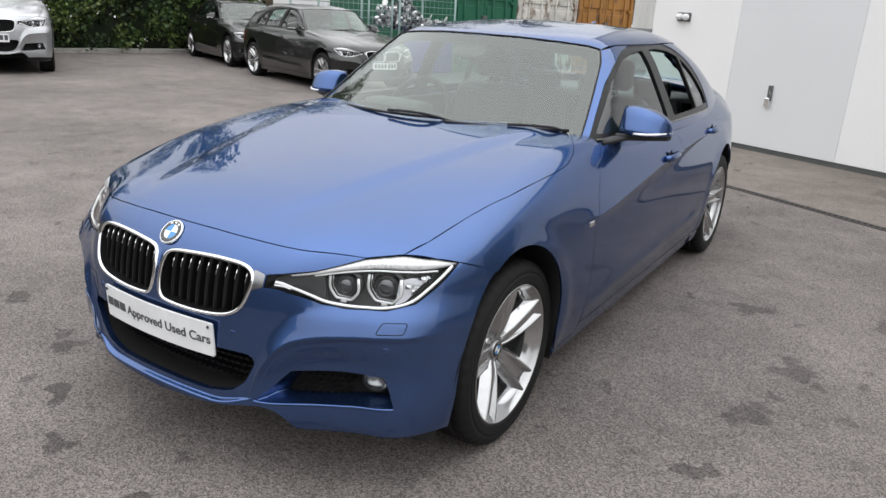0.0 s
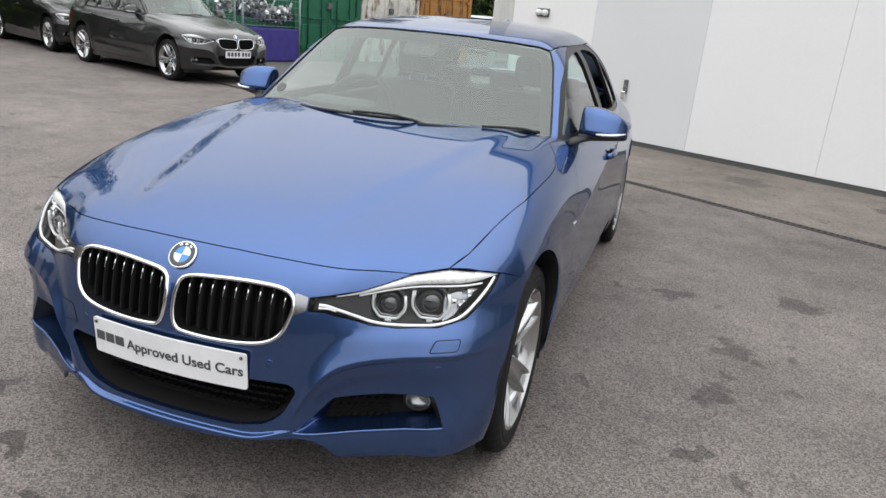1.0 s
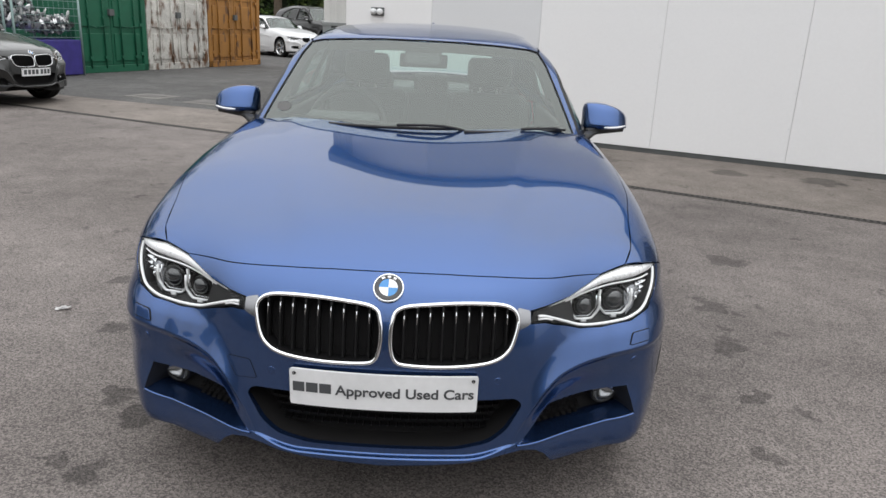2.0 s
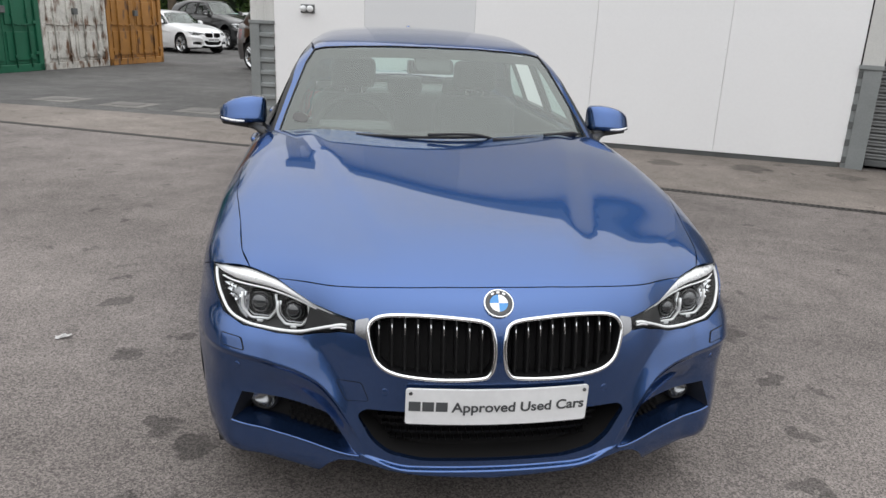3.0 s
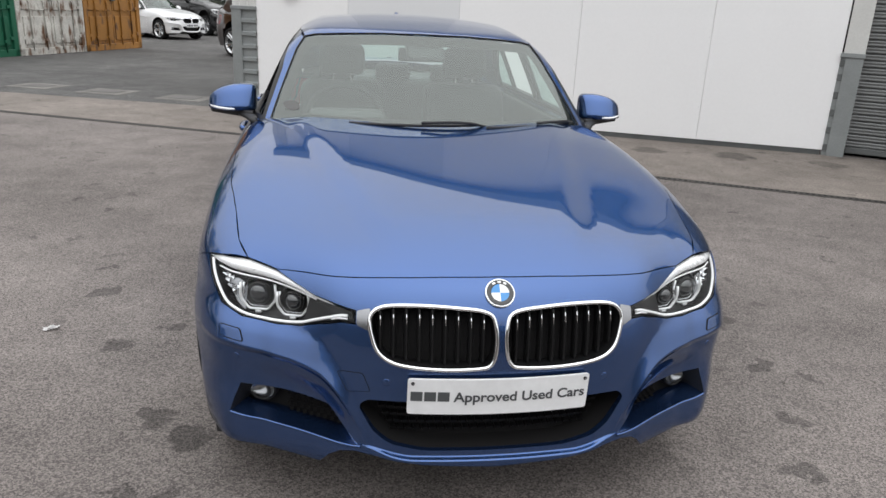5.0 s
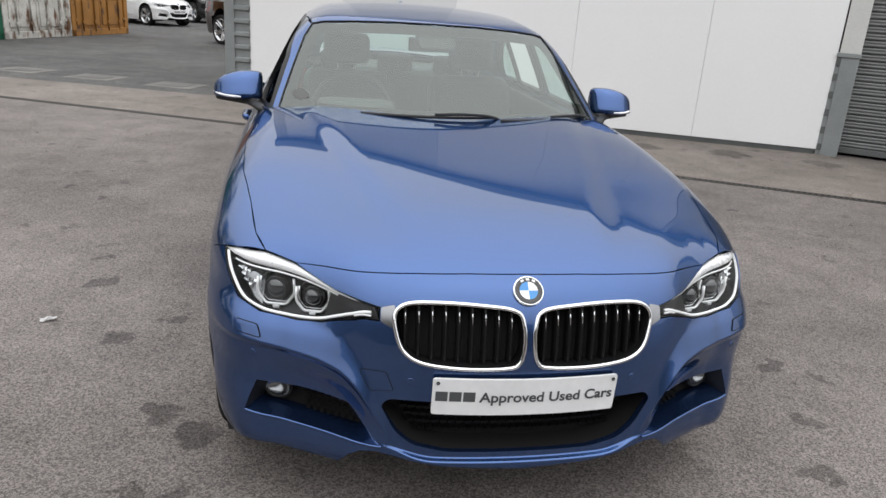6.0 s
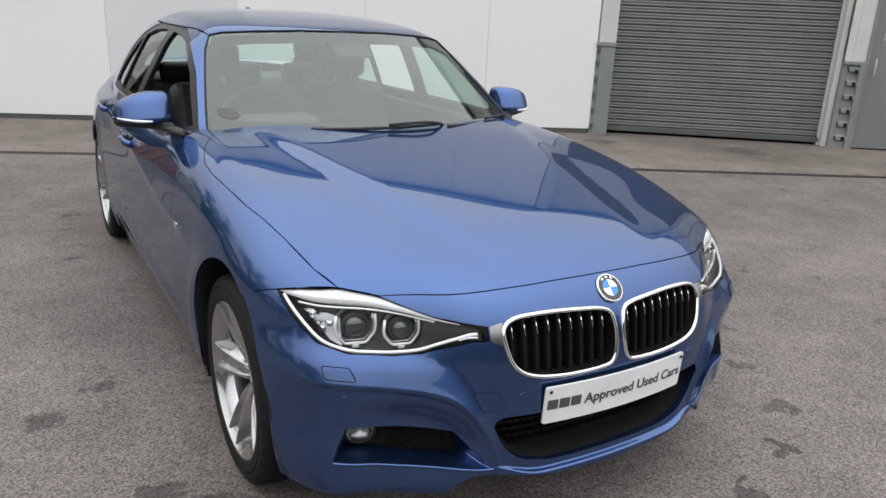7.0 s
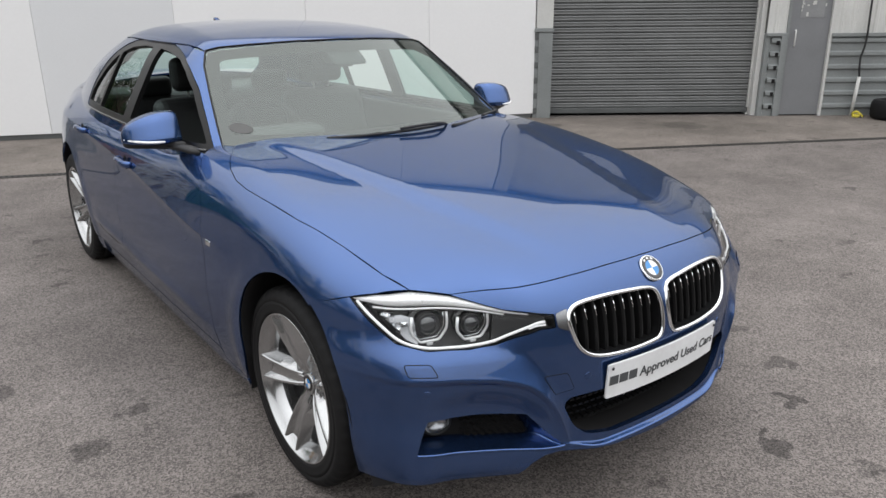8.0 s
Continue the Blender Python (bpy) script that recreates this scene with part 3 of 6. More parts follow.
part("boot_panel", skin(lid + flipped(lid[-2:0:-1]), [], tail, body_f, .04), M_BLUE, car)
both("tail_lamp", lambda m: skin([(.55, .66), (.80, .62), (.92, .72), (.90, .86), (.55, .88)], [], tail, body_f, .03, mirror=m), M_REDLAMP, car, "red tail lamp")
lid = [(0, 3.27), (.50, 3.20), (.62, 3.10), (.64, 3.5), (.60, 3.70), (0, 3.76)]
part("boot_lid", skin(lid + flipped(lid[-2:0:-1]), [], upper, body_f, .035), M_BLUE, car)

def cabin_parts(car, paint, open_windows):
    """Roof, pillars and glass."""
    SC_TOP = [(0, 1.319), (.2, 1.317), (.38, 1.308), (.50, 1.298), (.553, 1.286)]
    SC_SIDE = [(.590, 1.23), (.633, 1.12), (.669, 1.02), (.689, .958)]
    SC_LOW = [(.60, .957), (.45, .958), (.25, .963), (0, .968)]
    roof_front = [(x, screen_y(x, z) + .006) for x, z in SC_TOP]
    roof_side = [(.568, 1.36), (.582, 1.55), (.588, 1.9), (.572, 2.25), (.545, 2.45), (.52, 2.58)]
    roof_back = [(.40, 2.635), (0, 2.69)]
    if HATCH:
        roof_side = [(.573, 1.36), (.590, 1.55), (.598, 1.9), (.595, 2.4), (.58, 2.9), (.56, 3.19)]
        roof_back = [(.40, 3.26), (0, 3.31)]
    r_half = roof_front + roof_side + roof_back
    part("roof", skin(r_half + flipped(r_half[-2:0:-1]), [], roof_map, cabin_f, .03), paint, car)
    edge3 = roof_map(np.array(roof_front[-1:] + roof_side))
    c_out = [cabin_uv(x, screen_y(x, z), z) for x, z in SC_SIDE[::-1]] + [cabin_uv(p[0], p[1], p[2]) for p in edge3] + ([(3.30, 1.27), (3.42, 1.12), (3.50, 1.0), (3.3, .955)] if HATCH else [(2.80, 1.235), (2.95, 1.165), (3.10, 1.085), (3.24, 1.02), (3.25, .93)]) + [(3.0, .90), (2.6, .90), (1.7, .905), (.86, .895), (.80, .905)]
    DLO = [(.812, .931), (.920, 1.030), (1.050, 1.140), (1.165, 1.207), (1.275, 1.250), (1.40, 1.279), (1.551, 1.298), (1.915, 1.310), (2.08, 1.296), (2.201, 1.272), (2.33, 1.230), (2.435, 1.182), (2.53, 1.118), (2.593, 1.055), (2.605, .965), (2.2, .957), (1.4, .957), (.95, .956), (.87, .945)]
    if HATCH:
        DLO = [(y + max(0, y - 1.9) * .35, z) for y, z in DLO]
    dlo = rounded(DLO, .03)
    both("cabin_side", lambda m: skin(c_out, [shrink(dlo, -.012)], cabin_map, cabin_f, .025, mirror=m, hole_rim=.03), paint, car)
    F_WIN = [(.872, .968), (.918, 1.012), (1.078, 1.146), (1.195, 1.209), (1.325, 1.252), (1.50, 1.275), (1.645, 1.284), (1.690, .972)]
    R_WIN = [(1.80, .972), (1.755, 1.286), (1.88, 1.289), (2.06, 1.277), (2.20, 1.247), (2.262, .974)]
    Q_WIN = [(2.290, .976), (2.238, 1.236), (2.32, 1.205), (2.42, 1.154), (2.51, 1.090), (2.572, 1.03), (2.580, .980)]
    if HATCH:
        R_WIN, Q_WIN = [[(y + max(0, y - 1.9) * .35, z) for y, z in w] for w in (R_WIN, Q_WIN)]
    wins = [rounded(w, .015) for w in (F_WIN, R_WIN, Q_WIN)]
    both("window_frame", lambda m: skin(shrink(dlo, -.011), wins, cabin_map, cabin_f, .025, lift=-.003, mirror=m, hole_rim=.02), M_FRAME, car, "satin black window surround")
    for m in (False, True):
        for k, w in enumerate(wins):
            if open_windows and ((m and k == 0) or (not m and k == 1)):
                continue      # these two windows are wound down
            part("side_window", skin(shrink(w, -.006), [], cabin_map, cabin_f, .05, rim=.004, lift=-.012, mirror=m), M_GLASS, car).visible_shadow = False
    w_half = SC_TOP + SC_SIDE + SC_LOW
    screen_f = lambda p: (screen_y(p[..., 0], p[..., 2]) - p[..., 1])
    w_full = w_half + flipped(w_half[-2:0:-1])
    part("windscreen", skin(w_full, [], screen_map, screen_f, .05, rim=.004), M_SCREEN, car, "clear windscreen reflecting a grey sky").visible_shadow = False
    part("windscreen_border", skin(shrink(np.array(w_full), .004), [rounded(shrink(np.array(w_full), .042), .05)], screen_map, screen_f, .03, rim=0, lift=-.007), M_FRIT, car, "dark printed border")
    seal = screen_map(dense(np.array(w_full, float), .03)) + (0, -.0015, .001)
    part("windscreen_seal", tube(seal, .0040, 6, closed=True), M_FRAME, car, "thin black rubber seal")
    rear_half = [(0, 1.315), (.40, 1.295), (.48, 1.275), (.56, 1.13), (.59, 1.04), (0, 1.055)]
    part("rear_window", skin(rear_half + flipped(rear_half[-2:0:-1]), [], back_map, lambda p: p[..., 1] - back_y(p[..., 0], p[..., 2]), .06, rim=.004), M_GLASS, car).visible_shadow = False


cabin_parts(car, M_BLUE, True)


# wheels
def spoke_mesh(turn):
    """One broad double spoke: two ridges with a valley between them that opens towards the rim."""
    rows = []
    for r, w, x0, crest, groove in ((.040, .032, .044, .015, .002), (.062, .040, .055, .0185, .004), (.095, .050, .068, .022, .008), (.135, .055, .079, .027, .012), (.175, .058, .089, .031, .015), (.207, .061, .095, .034, .017), (.234, .066, .099, .037, .018)):
        c = np.array((0, math.cos(turn), math.sin(turn)))
        t = np.array((0, -math.sin(turn), math.cos(turn)))
        half = [(w, x0 - .058), (w * .97, x0 - .034), (crest + .0075, x0 - .003), (crest + .004, x0), (crest - .001, x0 - .0005), (crest - .0045, x0 - .004), (crest * .55, x0 - groove), (crest * .1, x0 - groove * 1.1)]
        sec = half + [(-q, x) for q, x in half[::-1]]
        rows.append([c * r + t * q + np.array((x, 0, 0)) for q, x in sec])
    return grid_mesh(rows, closed=True, smooth=False)


def tyre_mesh():
    """A road tyre: flat walls with a rim guard, four grooves round, notched shoulders."""
    wall = [(.095, .243), (.1015, .2455), (.1055, .249), (.107, .254), (.106, .260), (.108, .272), (.1085, .282), (.1065, .282), (.1065, .284), (.108, .285), (.1065, .297), (.102, .307), (.096, .315), (.088, .3205), (.078, .3235)]
    tread = [(.055, .3245), (.053, .317), (.047, .317), (.045, .325), (.018, .325), (.016, .317), (.010, .317), (.008, .325)]
    prof = [(-x, r) for x, r in wall] + [(-x, r) for x, r in tread] + tread[::-1] + wall[::-1]
    me = lathe(prof, 132)
    for i, v in enumerate(me.vertices):
        row, k = divmod(i, 132)
        x, r = prof[row]
        if k % 3 == 0 and abs(x) > .07 and r > .306:
            v.co.y *= .984
            v.co.z *= .984
    return me


def wheel(parent, m, turn, name="wheel", big=True):
    hub = part(name, lathe([(.052, .2015), (.066, .2065), (.084, .2215), (.094, .2345), (.1025, .2385), (.1050, .2410), (.1025, .2450), (.080, .247), (.06, .236), (.0, .222), (-.09, .236), (-.10, .24), (-.10, .205)], 72), M_ALLOY, parent, "silver alloy wheel with five broad double spokes")
    hub.matrix_basis = m
    part("tyre", tyre_mesh(), M_RUBBER, hub, "black road tyre")
    for k in range(5):
        part("spoke", spoke_mesh(turn + k * 2 * math.pi / 5), M_ALLOY, hub)
    part("hub_plate", lathe([(-.01, .072), (.020, .070), (.034, .062), (.040, .044), (.042, .034), (.036, .033)], 40), M_ALLOY, hub)
    part("centre_cap", lathe([(.034, .0335), (.043, .033), (.045, .031), (.045, .025)], 32), M_ALLOY, hub)
    part("cap_emblem", lathe([(.0445, .0270), (.0462, .026), (.0465, .001)], 24), M_GLOSSBLACK, hub)
    for k in range(4):
        q = np.linspace(k * math.pi / 2, (k + 1) * math.pi / 2, 8) + turn
        part("cap_quarter", prism([(0, 0)] + [(.016 * math.cos(t), .016 * math.sin(t)) for t in q], .0012, "yz", .0464), (M_WHITE, M_ROUNDELBLUE)[k % 2], hub)
    for k in range(5):
        a = turn + math.pi / 5 + k * 2 * math.pi / 5
        bolt = part("wheel_bolt", lathe([(.010, .0125), (.034, .0125), (.036, .010), (.032, .008), (.032, .001)], 12), M_STEEL, hub)
        bolt.matrix_basis = pose(0, .053 * math.cos(a), .053 * math.sin(a))
    part("valve", tube([(.064, .206 * math.cos(turn - .75), .206 * math.sin(turn - .75)), (.084, .196 * math.cos(turn - .75), .196 * math.sin(turn - .75))], .0035, 8), M_STEEL, hub)
    part("brake_disc", lathe([(-.045, .07), (-.045, .165), (-.02, .165), (-.02, .08), (.0, .075), (.0, .02)], 48), M_STEEL, hub)
    part("brake_caliper", prism(rounded([(-.10, .09), (.10, .09), (.12, .185), (-.12, .185)], .02), .07, "yz", -.055, .006), M_BLACK, hub).matrix_basis = pose(0, 0, 0, 60)
    part("inner_barrel", lathe([(.018, .1993), (-.06, .198), (-.062, .05), (-.062, .02)], 48), M_BARREL, hub, "dark inside of the rim")
    part("rim_well", lathe([(.053, .2012), (.035, .2005), (.018, .1995)], 48), M_ALLOY, hub)
    return hub


wheel(car, pose(.732, -.012, .322), radians(98))
wheel(car, pose(-.732, -.012, .322, 0, 0, 180), radians(112))
wheel(car, pose(.755, 2.80, .322), radians(80))
wheel(car, pose(-.755, 2.80, .322, 0, 0, 180), radians(60))


def arch_liner(cy, m):
    """The dark housing over a wheel, from just inside the opening inwards."""
    edge = np.array(arch(cy, -24, 204, 40))
    mid = np.array((cy - .062, .33))
    rows = []
    for inset, k in ((.006, .996), (.020, .998), (.055, 1.03), (.12, 1.05), (.32, 1.05), (.36, .98), (.36, .05)):
        q = mid + (edge - mid) * k
        x = side_x(edge[:, 0], np.maximum(edge[:, 1], .2)) - inset
        rows.append(np.stack([x, q[:, 0], q[:, 1]], -1))
    return grid_mesh(rows, mirror=not m)


for cy in (0, 2.83):
    both("wheel_arch_liner", lambda m: arch_liner(cy, m), M_BLACK, car, "black plastic wheel arch liner")
part("underbody", box(-.60, .60, -.42, 3.5, .19, .26, .03), M_VOID, car)

# ---- the saloon's front: grille, lamps, intakes, plate ----
def skin_at(uv, lift=0.0):
    p = nose(np.array(uv, float))
    return p + normals(body_f, p) * lift


def slat(u, m):
    """One upright blade of the grille, set back in the opening."""
    col = np.array([(u, z) for z in np.linspace(.50, .74, 60)])
    col = col[inside(np.array(KIDNEY), col)]
    if len(col) < 6:
        return None
    zs = np.linspace(col[0, 1] - .004, col[-1, 1] + .004, 9)
    p = nose(np.array([(u, z) for z in zs]))
    t = np.linspace(0, 1, 9)
    back = .008 + .012 * (1 - t)
    rows = []
    for dx, dy in ((-.0022, 0), (.0022, 0), (.0052, .006), (.0052, .030), (-.0052, .030), (-.0052, .006)):
        rows.append(p + np.stack([np.full(9, dx), back + dy, np.zeros(9)], -1))
    return grid_mesh(np.array(rows).transpose(1, 0, 2), closed=True, mirror=m, smooth=False)


for m in (False, True):
    ring = tube(skin_at(shrink(KIDNEY, -.0005), .002) * (-1 if m else 1, 1, 1), .0060, 10, closed=True, flat=1.25)
    grille = part("kidney_grille", ring, M_CHROME, car, "chrome-rimmed kidney grille with black blades")
    for u in np.linspace(.045, .316, 9):
        me = slat(u, m)
        if me:
            bl = part("blade", me, M_FRAME, grille)
            # glint near the blade's top, added as a tapering chrome sliver
            zt = max(z for z in np.linspace(.62, .72, 60) if inside(np.array(KIDNEY), np.array([(u, z)]))[0])
            tip = nose(np.array([(u, zt - .016), (u, zt - .028), (u, zt - .046)])) + (0, .009, 0)
            part("blade_tip", tube(tip * (-1 if m else 1, 1, 1), (.0014, .0018, .0008), 6), M_CHROME, bl, "chrome sliver standing in for the glint on the upper end")
    rows = [skin_at(shrink(KIDNEY, .004), -.002), skin_at(shrink(KIDNEY, .003), -.054)]
    part("grille_liner", grid_mesh([r * (-1 if m else 1, 1, 1) for r in rows], closed=True), M_FRAME, grille, "black inside of the grille")
    part("grille_back", skin(shrink(KIDNEY, -.004), [], nose, body_f, .04, rim=0, lift=-.05, mirror=m), M_VOID, grille)
    # bright end piece between grille and lamp
    end = [(.341, .692), (.376, .6835), (.3775, .650), (.347, .637)]
    part("grille_end", skin(rounded(end, .006), [], nose, body_f, .01, rim=.006, gap=0, lift=.004, mirror=m), M_SATIN, grille)


n0 = normals(body_f, nose(np.array([(0.0, .731)])))[0]

face = Matrix.Translation(skin_at([(0.0, .731)], .001)[0]) @ Vector(n0).to_track_quat("Z", "Y").to_matrix().to_4x4()
roundel = part("emblem", lathe([(.0, .041), (.004, .041), (.006, .039), (.0055, .037)], 48, "z"), M_CHROME, car, "round black, blue and white emblem")
roundel.matrix_basis = face
part("emblem_ring", lathe([(.0055, .0375), (.0062, .036), (.0062, .025), (.0055, .024)], 48, "z"), M_GLOSSBLACK, roundel)
for k in range(4):
    a = np.linspace(k * math.pi / 2, (k + 1) * math.pi / 2, 10)
    part("emblem_quarter", prism([(0, 0)] + [(.0245 * math.cos(t), .0245 * math.sin(t)) for t in a], .0058, "xy"), (M_WHITE, M_ROUNDELBLUE)[k % 2], roundel)
for a in (60, 90, 120):
    bar = part("emblem_mark", box(-.0045, .0045, .0275, .0335, .006, .0068, .0006), M_WHITE, roundel)
    bar.matrix_basis = pose(0, 0, 0, 0, 0, a - 90)

# number plate, bent a little round the bumper
PLATE_Z = (.420, .526)


def plate_y(x):
    return -.790 + .30 * x * x


def bent(poly, y_off, thick, nx=24):
    """A flat outline (x, z) bent round with the plate."""
    m2 = lambda uv: np.stack([uv[:, 0], plate_y(uv[:, 0]) + y_off - .06 * (uv[:, 1] - .476), uv[:, 1]], -1)
    return skin(poly, [], m2, lambda p: plate_y(p[..., 0]) - p[..., 1], .03, rim=thick, gap=0)


plate = part("number_plate", bent(rounded([(-.247, PLATE_Z[0]), (.247, PLATE_Z[0]), (.247, PLATE_Z[1]), (-.247, PLATE_Z[1])], .008), 0, .006), M_PLATE, car, "white show plate with dark lettering")
part("plate_holder", bent([(-.23, .428), (.23, .428), (.23, .518), (-.23, .518)], .007, .03), M_BLACK, plate)
for x in (-.234, .234):
    part("plate_screw", lathe([(0, .005), (.002, .0045), (.003, .001)], 12, "y"), M_BLACK, plate).matrix_basis = pose(x, plate_y(x) - .005, .514, 0, 0, 180)


def words(text, width, height, depth=.0006):
    """Letters as a mesh, lying in x and z, from the left end, that wide and that high."""
    cu = bpy.data.curves.new("words", "FONT")
    cu.body, cu.extrude, cu.offset = text, .01, .020
    ob = new("words", cu)
    dg = bpy.context.evaluated_depsgraph_get()
    me = bpy.data.meshes.new_from_object(ob.evaluated_get(dg))
    bpy.data.objects.remove(ob)
    v = np.array([tuple(q.co) for q in me.vertices])
    lo, hi = v.min(0), v.max(0)
    v = (v - lo) / (hi - lo)
    out = np.stack([v[:, 0] * width, -v[:, 2] * depth, v[:, 1] * height], -1)
    for q, c in zip(me.vertices, out):
        q.co = c
    return me


me = words("Approved Used Cars", .363, .039)
for q in me.vertices:
    x = q.co.x - .126
    z = q.co.z + .450
    q.co = (x, plate_y(x) - .0008 + q.co.y - .06 * (z - .476), z)
part("plate_text", me, M_TEXT, plate)
for k in range(3):
    x0 = -.2385 + .0355 * k
    part("plate_mark", bent([(x0, .4605), (x0 + .031, .4605), (x0 + .031, .4885), (x0, .4885)], -.001, .001), M_TEXT, plate)

# headlamps
LAMP_N = np.array(LAMP)
GUIDE = flow([(.404, .6675), (.424, .665), (.452, .654), (.480, .6385), (.515, .6225), (.565, .616), (.645, .6190), (.707, .638), (.767, .687), (.809, .723)], 10)
RINGS = ((.634, .672, .050, .046), (.545, .667, .044, .042))
for m in (False, True):
    s = -1 if m else 1
    lamp = part("headlamp", skin(shrink(LAMP_N, .0012), [], nose, body_f, .02, rim=-.060, gap=0, lift=-.062, mirror=m), M_BLACK, car, "clear headlamp with two round projectors and white light strips")
    part("lamp_cover", skin(shrink(LAMP_N, .0014), [], nose, body_f, .015, rim=.003, gap=0, lift=-.0015, mirror=m), M_CLEAR, lamp).visible_shadow = False
    hi = np.array([(.440, .6895), (.480, .6985), (.53, .718), (.577, .7345), (.62, .7425), (.671, .7475), (.72, .7455), (.770, .739), (.822, .7278)])
    lo = np.array([(.440, .6870), (.482, .693), (.53, .7045), (.577, .7145), (.62, .7200), (.671, .7235), (.72, .7250), (.770, .7250), (.818, .7265)])
    rows = [skin_at(hi, -.010), skin_at(hi, -.005), skin_at(hi * .5 + lo * .5, -.006), skin_at(lo, -.008), skin_at(lo, -.030)]
    part("brow", grid_mesh([flow(r, 4) * (s, 1, 1) for r in rows]), M_BROW, lamp, "bright white strip along the top edge")
    under = lo + np.array([(0, -.0035)]) - np.array([(0, .006)]) * ease(.45, .70, lo[:, 0])[:, None]
    part("brow_line", tube(flow(skin_at(under[1:-1], -.016), 4) * (s, 1, 1), .0026, 6), M_SILVERWHITE, lamp, "thin white line under the bright strip")
    p = skin_at(GUIDE, -.009) * (s, 1, 1)
    part("light_guide", tube(p, .0042, 10), M_SILVERWHITE, lamp, "white light strip along the lower edge")
    q = skin_at(flow([(.404, .6595), (.428, .658), (.447, .651)], 4), -.009) * (s, 1, 1)
    part("light_guide", tube(q, .0028, 6), M_SILVERWHITE, lamp)
    # clear facets at the outer end, on a bright backing
    part("side_reflector", skin([(.664, .628), (.690, .640), (.722, .668), (.748, .698), (.700, .704), (.668, .692)], [], nose, body_f, .02, rim=.004, gap=0, lift=-.0365, mirror=m), M_SATIN, lamp, "bright satin panel at the lamp's outer end")
    fac = bmesh.new()
    rnd = random.Random(4)
    for i in range(6):
        for j in range(6):
            u0, z0 = .684 + .0165 * i, .640 + .014 * j
            if rnd.random() < .3:
                continue
            if z0 + .012 > .648 + (u0 - .69) * .78 + .056 or z0 < .640 + (u0 - .69) * .84 or z0 > .708:
                continue
            cc = skin_at([(u0, z0), (u0 + .015, z0), (u0 + .015, z0 + .0125), (u0, z0 + .0125), (u0 + .0075, z0 + .006)], -.034) * (s, 1, 1)
            cc[4] += skin_at([(u0, z0)], -.034 + rnd.uniform(.002, .016))[0] * (s, 1, 1) - cc[0]
            vs = [fac.verts.new(c) for c in cc]
            for k in range(4):
                fac.faces.new((vs[k], vs[(k + 1) % 4], vs[4]))
    bmesh.ops.recalc_face_normals(fac, faces=fac.faces)
    part("reflector", fac, M_REFLECTOR, lamp, "clear faceted side reflector")
    part("inner_panel", skin([(.39, .652), (.43, .652), (.475, .635), (.515, .618), (.50, .695), (.40, .680)], [], nose, body_f, .02, rim=.02, gap=0, lift=-.026, mirror=m), M_BLACK, lamp)
    for u, z, r, deep in RINGS:
        c = skin_at([(u, z)], -deep)[0] * (s, 1, 1)
        f = pose(*c, 0, 0, 14 * s)
        pr = part("projector", lathe([(.03, .001), (.03, r * .62), (-.004, r * .70), (-.008, r * .66), (-.006, r * .58), (.0, r * .50), (.0, .001)], 32, "y"), M_GLOSSBLACK, lamp)
        pr.matrix_basis = f
        le = part("projector_lens", lathe([(-.004 - .020 * math.cos(t), r * .56 * math.sin(t)) for t in np.linspace(1.57, 0.01, 11)], 32, "y"), M_LENS, lamp, "dark glass projector lens")
        le.matrix_basis = f
        cup = np.array([(-.98, .72), (-1.03, .1), (-1.0, -.22), (-.93, -.40), (-.62, -.84), (-.48, -.93), (.48, -.93), (.62, -.84), (.93, -.40), (1.0, -.22), (1.03, .1), (.98, .72)])
        path = np.stack([cup[:, 0] * r, np.full(len(cup), -.014), cup[:, 1] * r * .92], -1)
        ri = part("halo_ring", tube(path, .0040, 8, flat=1.3), M_HALO, lamp, "pale halo ring, open at the top")
        ri.matrix_basis = f
        path[:, 1] += .012
        part("halo_shroud", tube(path * (.91, 1, .91), .0026, 6), M_REFLECTOR, lamp).matrix_basis = f
        part("halo_clip", box(-.009, .009, -.020, -.004, -r * 1.08, -r * .90, .002), M_HALO, lamp).matrix_basis = f
        part("lamp_shroud", lathe([(.03, r * 1.02), (.004, r * .98), (.006, r * .86), (.012, r * .80), (.02, r * .70)], 36, "y"), M_GLOSSBLACK, lamp).matrix_basis = f
    # fog lamp and dark intake beside it
    fog = part("fog_lamp", lathe([(.05, .034), (.0, .034), (-.004, .032), (.002, .029)], 36, "y"), M_BLACK, car, "round fog lamp in a black surround")
    fc = skin_at([(.616, .378)], -.056)[0] * (s, 1, 1)
    fog.matrix_basis = pose(*fc, 0, 0, 18 * s) @ Matrix.Diagonal((1.25, .9, 1.12, 1))
    part("fog_reflector", lathe([(.022, .003), (.015, .017), (.003, .028), (.0, .029)], 28, "y"), M_SATIN, fog)
    part("fog_glass", lathe([(-.006 + .006 * (t / .029)**2, max(t, .0005)) for t in np.linspace(0, .029, 6)], 28, "y"), M_CLEAR, fog)
    part("intake_back", skin(shrink(sid, -.004), [], nose, body_f, .04, rim=-.028, gap=0, lift=-.088, mirror=m), M_VOID, car, "dark back of a side intake")
    bars = bmesh.new()
    for i in range(8):
        for j in range(6):
            u, z = .452 + .0145 * i + (.007 if j % 2 else 0), .336 + .0120 * j
            b = skin_at([(u, z)], -.066)[0] * (s, 1, 1)
            tmp = box(b[0] - .005, b[0] + .005, b[1], b[1] + .02, b[2] - .0014, b[2] + .0014, 0)
            me = bpy.data.meshes.new("t")
            tmp.to_mesh(me), tmp.free()
            bars.from_mesh(me)
    tagged(part("intake_mesh", bars, M_VOID, car, "black mesh in a side intake"), kind="stuff")
